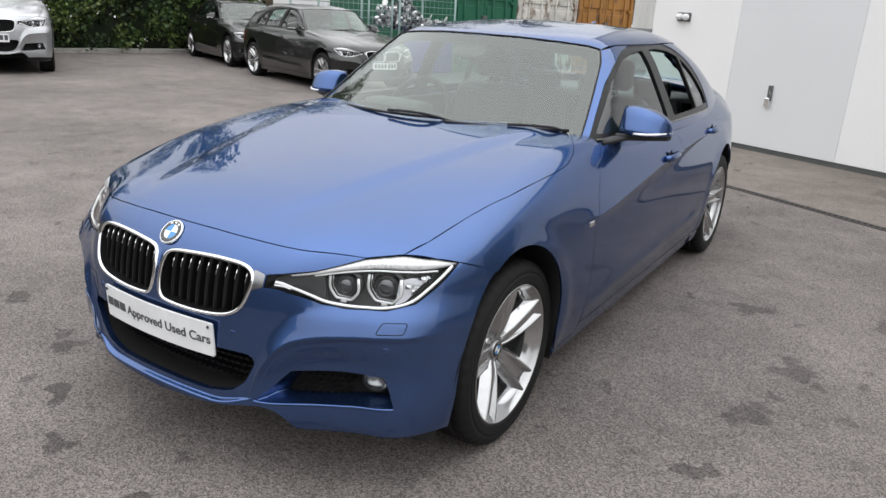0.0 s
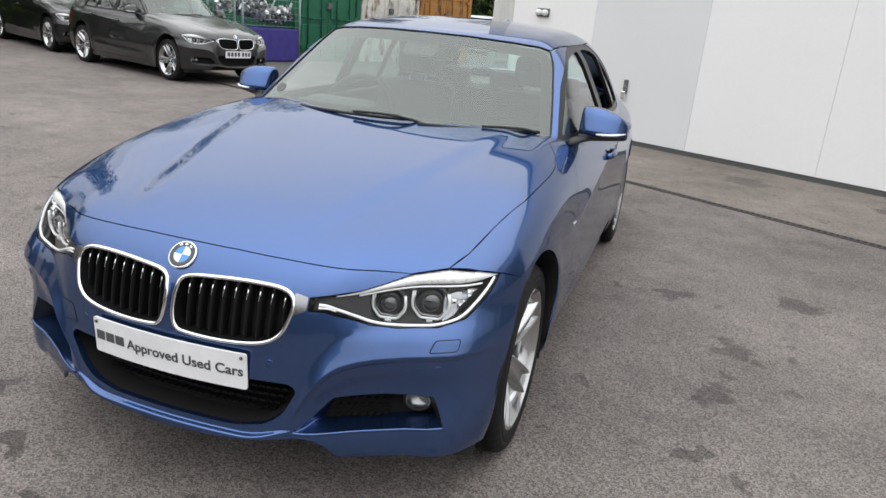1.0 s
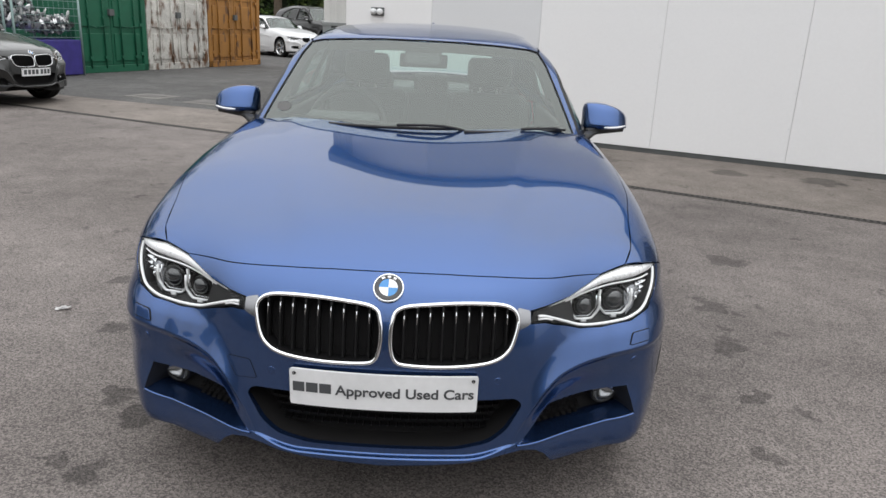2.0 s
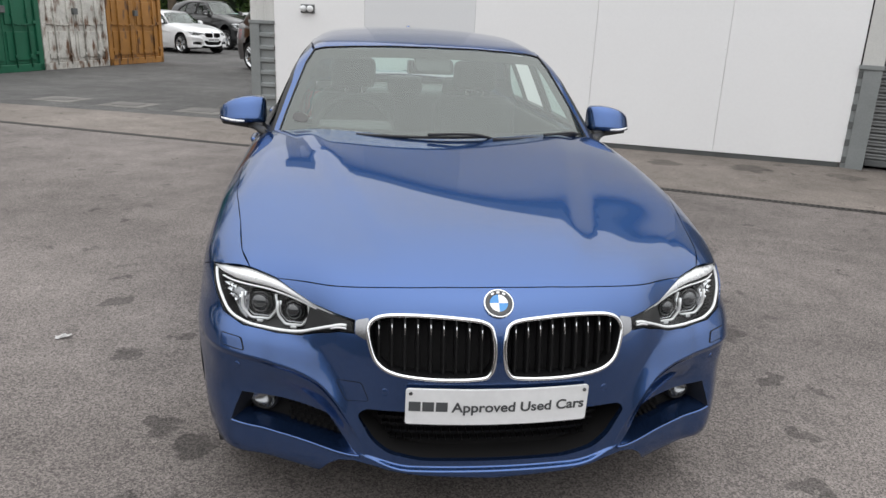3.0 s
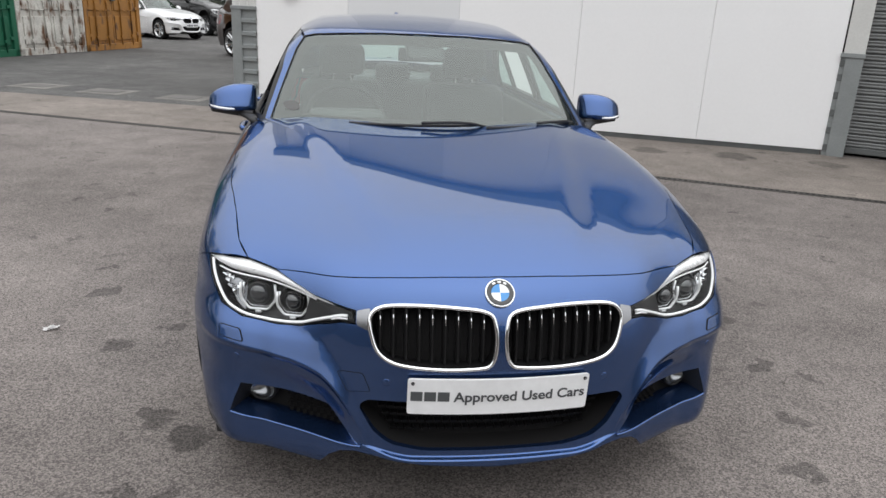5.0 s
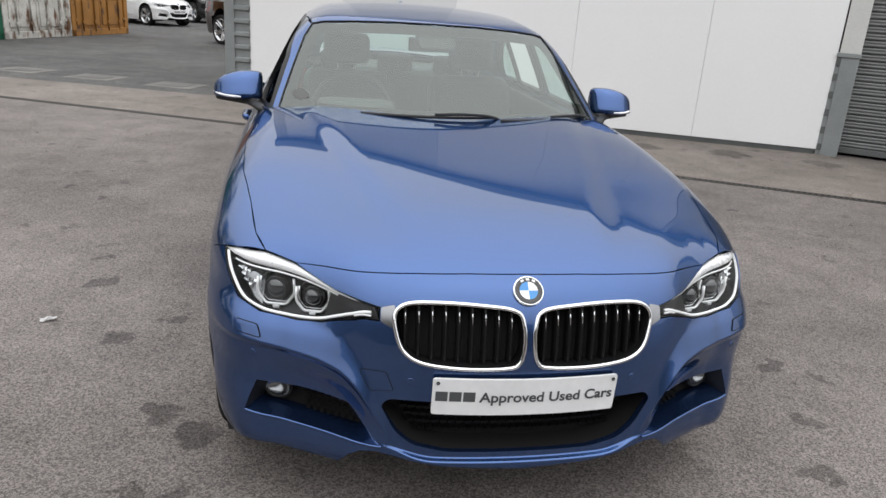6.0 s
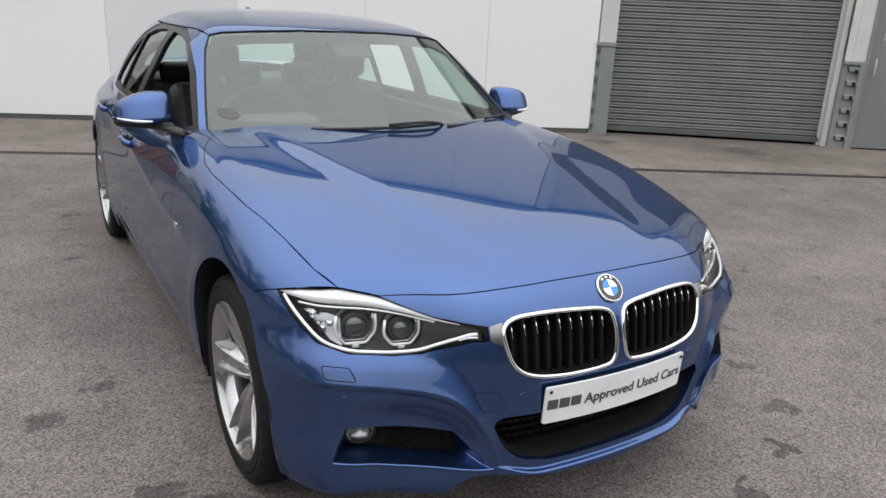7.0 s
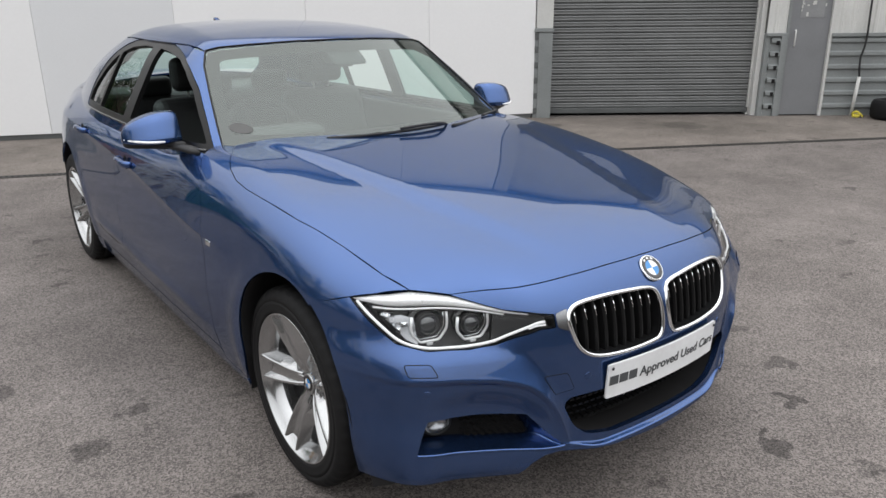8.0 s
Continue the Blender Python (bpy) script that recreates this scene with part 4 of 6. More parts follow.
    # washer flap and sensor
    w = skin(rounded([(.634, .553), (.692, .556), (.699, .583), (.646, .581)], .006), [], nose, body_f, .02, rim=.004, gap=0, lift=.0026, mirror=m)
    flap = part("washer_flap", w, M_BLUE, car)
    edge2 = rounded([(.634, .553), (.692, .556), (.699, .583), (.646, .581)], .006)
    part("flap_joint", skin(shrink(edge2, -.0022), [shrink(edge2, .0004)], nose, body_f, .02, rim=.001, gap=0, lift=.0012, mirror=m), M_VOID, flap)
    for u, z in ((.300, .503), (.655, .500)):
        sp = skin_at([(u, z)], .0)[0] * (s, 1, 1)
        sn = normals(body_f, (sp * (s, 1, 1))[None])[0] * (s, 1, 1)
        part("parking_sensor", lathe([(-.001, .0105), (.0008, .0105), (.0012, .0085), (.0004, .008), (.001, .007), (.0012, .0005)], 20, "z"), M_BLUE, car).matrix_basis = Matrix.Translation(sp) @ Vector(sn).to_track_quat("Z", "Y").to_matrix().to_4x4()

tow = rounded([(.428, .522), (.362, .523), (.342, .473), (.400, .469)], .008)
cover = part("towing_eye_cover", skin(tow, [], nose, body_f, .02, rim=.004, gap=0, lift=.0012, mirror=True), M_BLUE, car)
part("cover_joint", skin(shrink(tow, -.0014), [shrink(tow, .0003)], nose, body_f, .02, rim=.001, gap=0, lift=.0007, mirror=True), M_VOID, cover)
part("intake_back", skin(shrink(mid, -.003), [], nose, body_f, .06, rim=-.086, gap=0, lift=-.10), M_VOID, car, "dark back of the wide middle intake")
bars = bmesh.new()
for i in range(-14, 15):
    for j in range(6):
        u, z = .024 * i + (.012 if j % 2 else 0), .325 + .021 * j
        if abs(u) > .33 - max(0, .37 - z) * .6:
            continue
        b = skin_at([(u, z)], -.07)[0]
        tmp = box(b[0] - .0085, b[0] + .0085, b[1], b[1] + .02, b[2] - .003, b[2] + .003, 0)
        me = bpy.data.meshes.new("t")
        tmp.to_mesh(me), tmp.free()
        bars.from_mesh(me)
tagged(part("intake_mesh", bars, M_FRAME, car, "black mesh in the middle intake"), kind="stuff")
part("skid_plate", box(-.38, .38, -.55, -.40, .22, .235, .008), M_BLACK, car)

# ---- mirrors, handles, wipers, aerial, badges ----


def mirror_shell(m):
    rows = []
    a = np.linspace(0, 2 * np.pi, 28, endpoint=False)
    for x, front, back, top in ((.770, .985, 1.048, 1.052), (.774, .955, 1.053, 1.068), (.786, .934, 1.056, 1.077), (.825, .918, 1.057, 1.080), (.865, .912, 1.057, 1.077), (.902, .918, 1.056, 1.068), (.933, .938, 1.055, 1.055), (.957, .964, 1.053, 1.039), (.973, .994, 1.051, 1.020), (.981, 1.020, 1.047, 1.000)):
        low = .966 + .05 * max(0, x - .90)
        yc, ry, zc, rz = (front + back) / 2, (back - front) / 2, (top + low) / 2 - .004, (top - low) / 2 + .004
        co, si = np.cos(a), np.sin(a)
        k = (np.abs(co)**5 + np.abs(si)**5)**(-1 / 5)
        y = yc + ry * k * co
        z = zc + rz * k * si
        y = y + .048 * np.clip((z - low) / .11, 0, 1) * (back - y) / (back - front)      # the face leans back
        rows.append(np.stack([np.full(28, x), np.minimum(y, 1.056), np.maximum(z, low)], -1))
    v = np.array(rows)
    me = grid_mesh(v, closed=True, mirror=m)
    bm = bmesh.new()
    bm.from_mesh(me)
    bmesh.ops.holes_fill(bm, edges=[e for e in bm.edges if e.is_boundary])
    bmesh.ops.recalc_face_normals(bm, faces=bm.faces)
    for f in bm.faces:
        f.smooth = True
    return bm


for m in (False, True):
    s = -1 if m else 1
    mir = part("door_mirror", mirror_shell(m), M_BLUE, car, "blue door mirror with a silver indicator strip")
    lower = box(.775, .976, .908, 1.052, .938, .968, .010, 3)
    for v in lower.verts:
        k = max(0, v.co.x - .86) / .108
        v.co.y = 1.052 + (v.co.y - 1.052) * (1 - .82 * k**1.6)
        v.co.z += .010 * k
        v.co.x *= s
    bmesh.ops.recalc_face_normals(lower, faces=lower.faces)
    part("mirror_base", lower, M_BLACK, mir, "black lower half")
    arm = tube(np.array([(.738, .850, .930), (.765, .880, .938), (.79, .915, .946), (.835, .955, .952)]) * (s, 1, 1), (.034, .030, .026, .016), 12, flat=.55)
    part("mirror_arm", arm, M_BLACK, mir)
    ind = tube(np.array([(.855, .9125, .9765), (.885, .9135, .977), (.915, .927, .978), (.942, .953, .9795), (.962, .984, .981), (.977, 1.020, .983)]) * (s, 1, 1), (.0035, .0048, .0048, .0048, .0045, .003), 8, flat=1.0)
    part("indicator", ind, M_SILVERWHITE, mir, "silver-white indicator strip")
    gl = prism(rounded([(.792, .976), (.945, .984), (.955, 1.00), (.92, 1.036), (.80, 1.054)], .012), .003, "xz", 1.0545, 0)
    for v in gl.verts:
        v.co.x *= s
    bmesh.ops.recalc_face_normals(gl, faces=gl.faces)
    part("mirror_glass", gl, M_CHROME, mir)
    for y, z in ((1.52, .806), (2.38, .848)):
        b = flank(np.array([(yy, z) for yy in np.linspace(y - .10, y + .10, 9)])) * (s, 1, 1)
        t = np.linspace(-1, 1, 9)
        out = np.array((s, 0, 0)) * (.020 * (1 - t**4) + .002)[:, None]
        h = part("door_handle", tube(b + out, .0115 + .003 * (1 - t * t), 10, flat=1.25), M_BLUE, car, "blue bar door handle")
        cup = flank(np.array([(y - .02, z)]))[0] * (s, 1, 1)
        part("handle_cup", lathe([(.001, .032), (.002, .030), (-.006, .018), (-.008, .001)], 24), M_VOID, h).matrix_basis = Matrix.Translation(cup) @ pose(0, 0, 0, 0, 0, 0 if s > 0 else 180)
    bp = flank(np.array([(.505, .684)]))[0] * (s, 1, 1)
    part("wing_badge", box(bp[0] - .003, bp[0] + .003, bp[1] - .020, bp[1] + .020, bp[2] - .010, bp[2] + .010, .003), M_CHROME, car, "small chrome wing badge")
    # window ledge trim and roof moulding
    led = strip([(y, .9445) for y in np.linspace(.86, 2.62, 30)], lambda q: cabin_map(q), cabin_f, .011, .004, mirror=m)
    part("window_ledge", led, M_GLOSSBLACK, car)
    ditch = roof_map(np.array([(x - .004, y) for x, y in [(.566, 1.35), (.570, 1.40), (.582, 1.55), (.588, 1.9), (.572, 2.25), (.545, 2.45), (.52, 2.58)]]))
    part("roof_moulding", tube(flow(ditch, 5) * (s, 1, 1) + (0, 0, .0005), .002, 6, flat=.5), M_BLUE, car)

for x0, x1 in ((-.36, .17), (.20, .645)):
    xs = np.linspace(x0, x1, 14)
    zs = np.interp(xs, (x0, x1), (.975, .985 if x0 < 0 else .972))
    p = screen_map(np.stack([xs, zs], -1)) + (0, -.016, .008)
    wip = part("wiper", tube(p, .0065, 8), M_BLACK, car, "black wiper resting at the foot of the windscreen")
    arm_p = np.array([(x1 + (.10 if x0 < 0 else .0), .60 if x0 < 0 else .80, .955), (x1 - .05, p[-3][1] - .01, p[-3][2] + .012), tuple(p[7] + (0, -.006, .012)), ])
    part("wiper_arm", tube(flow(arm_p, 6), .006, 6), M_BLACK, wip)
cw = [(.60, .712), (.55, .675), (.45, .625), (.25, .545), (0, .515)]
cowl = [(x, y - .012) for x, y in cw] + [(-x, y - .012) for x, y in cw[-2::-1]] + [(-x, y + .09) for x, y in cw] + [(x, y + .09) for x, y in cw[-2::-1]]
part("cowl", skin(cowl, [], lambda q: np.stack([q[:, 0], q[:, 1],   .957 - .11 * q[:, 0]**2], -1), lambda p: p[..., 2], .05, rim=.02, gap=0), M_BLACK, car, "black plastic scuttle under the windscreen")
fin = [(2.42, 0), (2.46, .030), (2.52, .052), (2.55, .055), (2.565, -.02), (2.42, -.02)]
f3 = prism(fin, .024, "yz", -.012, .008)
for v in f3.verts:
    v.co.z += 1.350
part("roof_aerial", f3, M_BLUE, car)
ang = np.linspace(0, 2 * np.pi, 28, endpoint=False)
ring = np.stack([-.600 + .036 * np.cos(ang), 1.016 + .017 * np.sin(ang)], -1)
part("tax_disc", skin(ring, [], screen_map, lambda p: screen_y(p[..., 0], p[..., 2]) - p[..., 1], .03, rim=.001, gap=0, lift=.0012), M_DASH, car, "round dark holder on the glass")

# ---- cabin ----


def seat(x, y, z, wide, name="seat", back_h=.62):
    """A seat under the car: squab, and backrest and headrest as its parts."""
    sq = part(name, box(x - wide / 2, x + wide / 2, y, y + .52, z, z + .16, .05, 4), M_SEAT, car, "black leather seat")
    bk = box(x - wide / 2, x + wide / 2, y + .44, y + .58, z + .08, z + back_h, .06, 4)
    for v in bk.verts:
        v.co.y += (v.co.z - z) * .32
        v.co.x = x + (v.co.x - x) * (1 - .18 * max(0, (v.co.z - z - .3)))
    part("backrest", bk, M_SEAT, sq)
    return sq


for x in (-.36, .36):
    sq = seat(x, 1.24, .42, .50, back_h=.60)
    hr = box(x - .13, x + .13, 1.90, 1.99, 1.05, 1.22, .04, 4)
    part("headrest", hr, M_SEAT, sq)
    for dx in (-.05, .05):
        part("headrest_post", tube([(x + dx, 1.93, .98), (x + dx, 1.945, 1.08)], .006, 6), M_STEEL, sq)
sq = seat(0, 2.05, .42, 1.20, "rear_bench", .55)
for x in (-.38, 0, .38):
    part("headrest", box(x - .12, x + .12, 2.66, 2.74, .95, 1.07, .035, 4), M_SEAT, sq)
dash = box(-.63, .63, .70, 1.04, .62, .930, .05, 4)
for v in dash.verts:
    v.co.y += .25 * v.co.x**2 - .10
    v.co.z -= .035 * max(0, (v.co.y - .8)) / .2
part("dashboard", dash, M_DASH, car, "soft black dashboard")
part("instrument_hood", box(-.53, -.19, .86, 1.02, .90, .985, .035, 4), M_DASH, car)
ang = np.linspace(0, 2 * np.pi, 40, endpoint=False)
wh = part("steering_wheel", tube(np.stack([.185 * np.cos(ang), np.zeros(40), .185 * np.sin(ang)], -1), .016, 10, closed=True), M_SEAT, car, "black leather steering wheel")
wh.matrix_basis = pose(-.36, 1.12, .90, -24)
part("wheel_boss", box(-.075, .075, -.02, .035, -.075, .06, .03, 3), M_DASH, wh)
for a in (0, 180, 270):
    part("wheel_arm", tube([(.05 * math.cos(radians(a)), 0, .05 * math.sin(radians(a))), (.18 * math.cos(radians(a)), 0, .18 * math.sin(radians(a)))], .014, 8, flat=.6), M_DASH, wh)
part("cabin_floor", box(-.74, .74, .50, 3.1, .26, .42, .02), M_DASH, car)
part("parcel_shelf", box(-.62, .62, 2.78, 3.35, .94, .97, .01), M_DASH, car)
lin = [(x * .95, y) for x, y in ((0, 1.16), (.3, 1.20), (.53, 1.33), (.55, 1.6), (.55, 2.2), (.50, 2.5), (0, 2.6))]
part("headlining", skin(lin + flipped(lin[-2:0:-1]), [], roof_map, cabin_f, .08, rim=0, gap=0, lift=-.030), M_LINER, car)
for m in (False, True):
    s = -1 if m else 1
    part("door_card", box(*sorted((s * .715, s * .745)), .95, 2.55, .35, .92, .015), M_DASH, car)
mz = box(-.115, .115, -.012, .012, -.032, .032, .02, 3)
rv = part("rear_view_mirror", mz, M_BLACK, car, "black rear-view mirror")
rv.matrix_basis = pose(0, 1.13, 1.225, 0, 0, 8)
sb = box(-.085, .085, 1.02, 1.13, 1.215, 1.305, .02, 3)
for v in sb.verts:
    v.co.y += (v.co.z - 1.27) * 1.4
part("sensor_housing", sb, M_BLACK, car)

# ---- the yard: ground, building, containers ----


def ground_mat(name, base, light, stains=(), coarse=1.0, bump=.003, grain=1.0):
    """Asphalt or concrete: pale and dark grit, blotches, tyre-worn patches and a few oil stains."""
    m = bpy.data.materials.new(name)
    m.use_nodes = True
    n, l = m.node_tree.nodes, m.node_tree.links
    b = n["Principled BSDF"]
    b.inputs["Specular IOR Level"].default_value = .35
    geo = n.new("ShaderNodeNewGeometry")

    def noise_tex(scale, detail=4, rough=.6):
        t = n.new("ShaderNodeTexNoise")
        t.inputs["Scale"].default_value, t.inputs["Detail"].default_value, t.inputs["Roughness"].default_value = scale, detail, rough
        l.new(geo.outputs["Position"], t.inputs["Vector"])
        return t.outputs["Fac"]

    def math_node(op, a, c):
        t = n.new("ShaderNodeMath")
        t.operation = op
        for k, v in enumerate((a, c)):
            if isinstance(v, (int, float)):
                t.inputs[k].default_value = v
            else:
                l.new(v, t.inputs[k])
        return t.outputs[0]

    def span(v, lo, hi, a=0.0, c=1.0):
        t = n.new("ShaderNodeMapRange")
        l.new(v, t.inputs["Value"])
        for k, q in (("From Min", lo), ("From Max", hi), ("To Min", a), ("To Max", c)):
            t.inputs[k].default_value = q
        return t.outputs[0]

    vor = n.new("ShaderNodeTexVoronoi")
    vor.inputs["Scale"].default_value = 190 / coarse
    l.new(geo.outputs["Position"], vor.inputs["Vector"])
    stone = n.new("ShaderNodeSeparateColor")
    l.new(vor.outputs["Color"], stone.inputs[0])
    grit = math_node("MULTIPLY", span(stone.outputs[0], .1, .95, 1 - .64 * grain, 1 + .74 * grain), span(noise_tex(420 / coarse, 3), .3, .7, 1 - .38 * grain, 1 + .38 * grain))
    blot = math_node("MULTIPLY", span(noise_tex(.45, 5), .3, .7, .76, 1.20), span(noise_tex(3.2, 5), .3, .7, .86, 1.14))
    tone = math_node("MULTIPLY", grit, blot)
    pits = span(noise_tex(7.5, 6, .7), .60, .70, 1.0, .72)
    tone = math_node("MULTIPLY", tone, pits)
    warp = n.new("ShaderNodeTexNoise")
    warp.inputs["Scale"].default_value, warp.inputs["Detail"].default_value = 9, 5
    l.new(geo.outputs["Position"], warp.inputs["Vector"])
    shift = n.new("ShaderNodeVectorMath")
    shift.operation = "MULTIPLY_ADD"
    l.new(warp.outputs["Color"], shift.inputs[0])
    shift.inputs[1].default_value = (.30, .30, 0)
    l.new(geo.outputs["Position"], shift.inputs[2])
    for x, y, r, k in stains:
        d = n.new("ShaderNodeVectorMath")
        d.operation = "DISTANCE"
        l.new(shift.outputs[0], d.inputs[0])
        d.inputs[1].default_value = (x + .15, y + .15, 0)
        tone = math_node("MULTIPLY", tone, span(d.outputs["Value"], r * .78, r * 1.02, k * .90, 1.0))
    # small dark drips, thinly strewn
    drips = n.new("ShaderNodeTexVoronoi")
    drips.voronoi_dimensions = "2D"
    drips.inputs["Scale"].default_value = 3.4
    l.new(shift.outputs[0], drips.inputs["Vector"])
    pick = n.new("ShaderNodeSeparateColor")
    l.new(drips.outputs["Color"], pick.inputs[0])
    size = span(pick.outputs[0], .45, 1.0, 0.0, .17)
    mark = span(math_node("SUBTRACT", drips.outputs["Distance"], size), -.03, .02, 1.0, 0.0)
    mark = math_node("MULTIPLY", mark, span(pick.outputs[0], .5, .6))
    tone = math_node("MULTIPLY", tone, math_node("SUBTRACT", 1.0, math_node("MULTIPLY", mark, span(pick.outputs[1], 0, 1, .12, .5))))
    mixer = n.new("ShaderNodeMix")
    mixer.data_type = "RGBA"
    l.new(span(noise_tex(1.1, 4), .35, .65), mixer.inputs["Factor"])
    mixer.inputs["A"].default_value, mixer.inputs["B"].default_value = (*base, 1), (*light, 1)
    mul = n.new("ShaderNodeVectorMath")
    mul.operation = "SCALE"
    l.new(mixer.outputs["Result"], mul.inputs[0])
    l.new(tone, mul.inputs["Scale"])
    l.new(mul.outputs[0], b.inputs["Base Color"])
    l.new(span(blot, .7, 1.3, .95, .75), b.inputs["Roughness"])
    bp = n.new("ShaderNodeBump")
    bp.inputs["Strength"].default_value, bp.inputs["Distance"].default_value = .8, bump
    l.new(vor.outputs["Distance"], bp.inputs["Height"])
    l.new(bp.outputs[0], b.inputs["Normal"])
    return m


STAINS = [(-1.07, -.02, .085, .58), (-.91, -.18, .078, .55), (1.50, .66, .085, .66), (1.62, 1.25, .10, .68), (1.56, .80, .05, .66), (1.72, 1.12, .05, .7), (-1.35, .55, .07, .6), (-1.15, .75, .08, .6), (-.62, -.78, .06, .55), (.1, -1.02, .05, .5), (.55, -.86, .05, .5),
          (-.35, -.95, .05, .55), (1.15, -.55, .06, .6), (-1.6, -.4, .07, .6), (2.0, 2.1, .13, .65), (1.45, .2, .06, .6), (-1.55, 1.2, .07, .6), (1.3, 1.9, .09, .65), (-1.9, .2, .06, .6), (-.95, -.55, .06, .6), (.9, -.75, .04, .5), (-1.5, -1.0, .09, .65)]
M_ASPHALT = ground_mat("worn_grey_asphalt", (.141, .124, .116), (.166, .147, .137), STAINS, grain=.77)
M_DARKROAD = ground_mat("dark_asphalt", (.078, .076, .075), (.095, .092, .089))
M_CONCRETE = ground_mat("stained_concrete", (.152, .132, .117), (.182, .159, .141), ((3.2, 5.38, .22, .62), (4.1, 5.13, .25, .55), (5.0, 4.7, .2, .7), (6.3, 3.6, .3, .75), (1.9, 5.9, .25, .75)), 1.6, .0008, .40)
M_PATCH = ground_mat("pale_concrete_patch", (.145, .138, .128), (.175, .167, .155), (), 1.5, .001, .4)
M_IRON = mat("cast_iron_cover", (.11, .105, .10), .6, .6, vary=.25, bump=.001, bump_scale=120)
M_WALL = mat("white_painted_panels", (.83, .83, .835), .42, vary=.025, scale=.7, bump=.0004, bump_scale=30)
M_WALLGREY = mat("pale_grey_door_paint", (.70, .71, .725), .4, vary=.03, scale=.8)
M_GREY = mat("grey_painted_steel", (.235, .25, .25), .45, vary=.1, scale=3, grime=.12)
M_SHUTTER = mat("grey_roller_shutter", (.17, .175, .175), .42, .3, vary=.12, scale=2.5, grime=.1)
M_CLAD = mat("white_ribbed_cladding", (.62, .62, .60), .45, vary=.06, scale=2, grime=.12)
M_DOORGREY = mat("grey_steel_door", (.22, .225, .235), .4, .1, vary=.08, scale=3)
M_DARKSTRIP = mat("dark_base_strip", (.10, .105, .105), .6, vary=.2, scale=4)
M_DRAIN = mat("dark_drain_iron", (.045, .041, .038), .7, .3, vary=.3, scale=5)
M_YELLOW = mat("yellow_plastic", (.6, .5, .06), .5)

ground = tagged(part("ground", prism([(-400, -400), (400, -400), (400, 400), (-400, 400)], -.3, "xy"), M_ASPHALT), "worn grey asphalt yard with dark oil stains", "ground", kind="structure")
A, B, C = np.array((-1.7, 8.4)), np.array((5.3, 5.3)), np.array((8.8, 2.65))
DRAIN = [np.array(p) for p in ((-16.0, 12.36), (.6, 5.05), (9.2, .58))]
EDGE = [np.array(p) for p in ((-16.0, 13.2), (-5.34, 9.18), (-1.9, 8.05))]
far = [tuple(DRAIN[0]), tuple(DRAIN[1]), tuple(DRAIN[2]), (13.0, -1.6), (15.5, -2.0), tuple(C + (C - B) * 1.2), tuple(C), tuple(B), tuple(A), tuple(EDGE[2]), tuple(EDGE[1]), tuple(EDGE[0])]
tagged(part("concrete_apron", prism(far, .004, "xy"), M_CONCRETE), "pale stained concrete strip along the building", "pavement", kind="structure")
road = [tuple(EDGE[0]), tuple(EDGE[1]), tuple(EDGE[2]), tuple(A + (.1, .2)), (1.5, 16.0), (6.0, 40.0), (-20.0, 60.0), (-22.0, 18.0)]
tagged(part("road", prism(road, .003, "xy"), M_DARKROAD), "darker asphalt lane leading between the buildings", "road", kind="structure")


def wall_m(a, b):
    d = b - a
    return pose(a[0], a[1], 0, 0, 0, math.degrees(math.atan2(d[1], d[0])))


WA, WB = wall_m(A, B), wall_m(B, C)

# drain channel
for a, b in zip(DRAIN, DRAIN[1:]):
    ln = float(np.linalg.norm(b - a))
    dr = tagged(part("drain", box(0, ln, -.05, .05, -.02, .0055, .001), M_DRAIN), "narrow slotted drain channel set in the ground", "drain", kind="structure")
    dr.matrix_basis = wall_m(a, b)
    slots, faces = [], []
    for i in range(int(ln / .05)):
        x = .02 + .05 * i
        k = len(slots)
        slots += [(x, -.022, .0062), (x + .026, -.022, .0062), (x + .026, .022, .0062), (x, .022, .0062)]
        faces.append((k, k + 1, k + 2, k + 3))
    part("slot", mesh_of(slots, faces, False), M_VOID, dr)

for (x, y), r in (((-4.87, 9.95), -20), ((-3.72, 9.47), -19), ((-2.50, 8.95), -20)):
    pt = tagged(part("manhole", box(-.36, .36, -.30, .30, -.02, .008, .002), M_PATCH), "iron access cover in a pale concrete surround", "manhole cover", group="covers in the lane", kind="structure")
    pt.matrix_basis = pose(x, y, 0, 0, 0, r)
    part("cover", box(-.20, .20, -.15, .15, .008, .013, .002), M_IRON, pt)

# white wall: panels with open joints, dark strip below
wall = tagged(part("wall_white", box(.36, 7.64, .06, .30, 0, 5.0, 0), M_WALLGREY), "white panelled wall of a workshop building", "wall", kind="structure")
wall.matrix_basis = WA
cuts = (.345, 1.68, 3.19, 4.71, 6.24, 7.66)
for k, (a, b) in enumerate(zip(cuts, cuts[1:])):
    p = part("panel", box(a + .0016, b - .0016, 0, .058, .062, 5.05, .0015), M_WALLGREY if k == 1 else M_WALL, wall)
    for z in (.45, .85, 1.26, 2.2):
        if k in (1, 2, 3):
            s = part("rivet", lathe([(0, .006), (-.003, .005), (-.004, .001)], 10, "y"), M_WALLGREY, p)
            s.matrix_basis = pose(b - .022, 0, z)
part("base_strip", box(.35, 7.64, .015, .06, .0, .060, .004), M_DARKSTRIP, wall)
part("gutter", box(-.05, 7.8, -.14, .30, 4.95, 5.12, .02), M_GREY, wall, "grey gutter along the eaves")
cap = tagged(part("roof", prism([(0, 5.1), (8, 5.1), (8, 5.16), (0, 5.16)], 9, "xz", -.05), M_GREY), "grey flat roof of the workshop", "roof", kind="structure")
cap.matrix_basis = WA

# corner: grey ribbed base, flashing, white cladding above


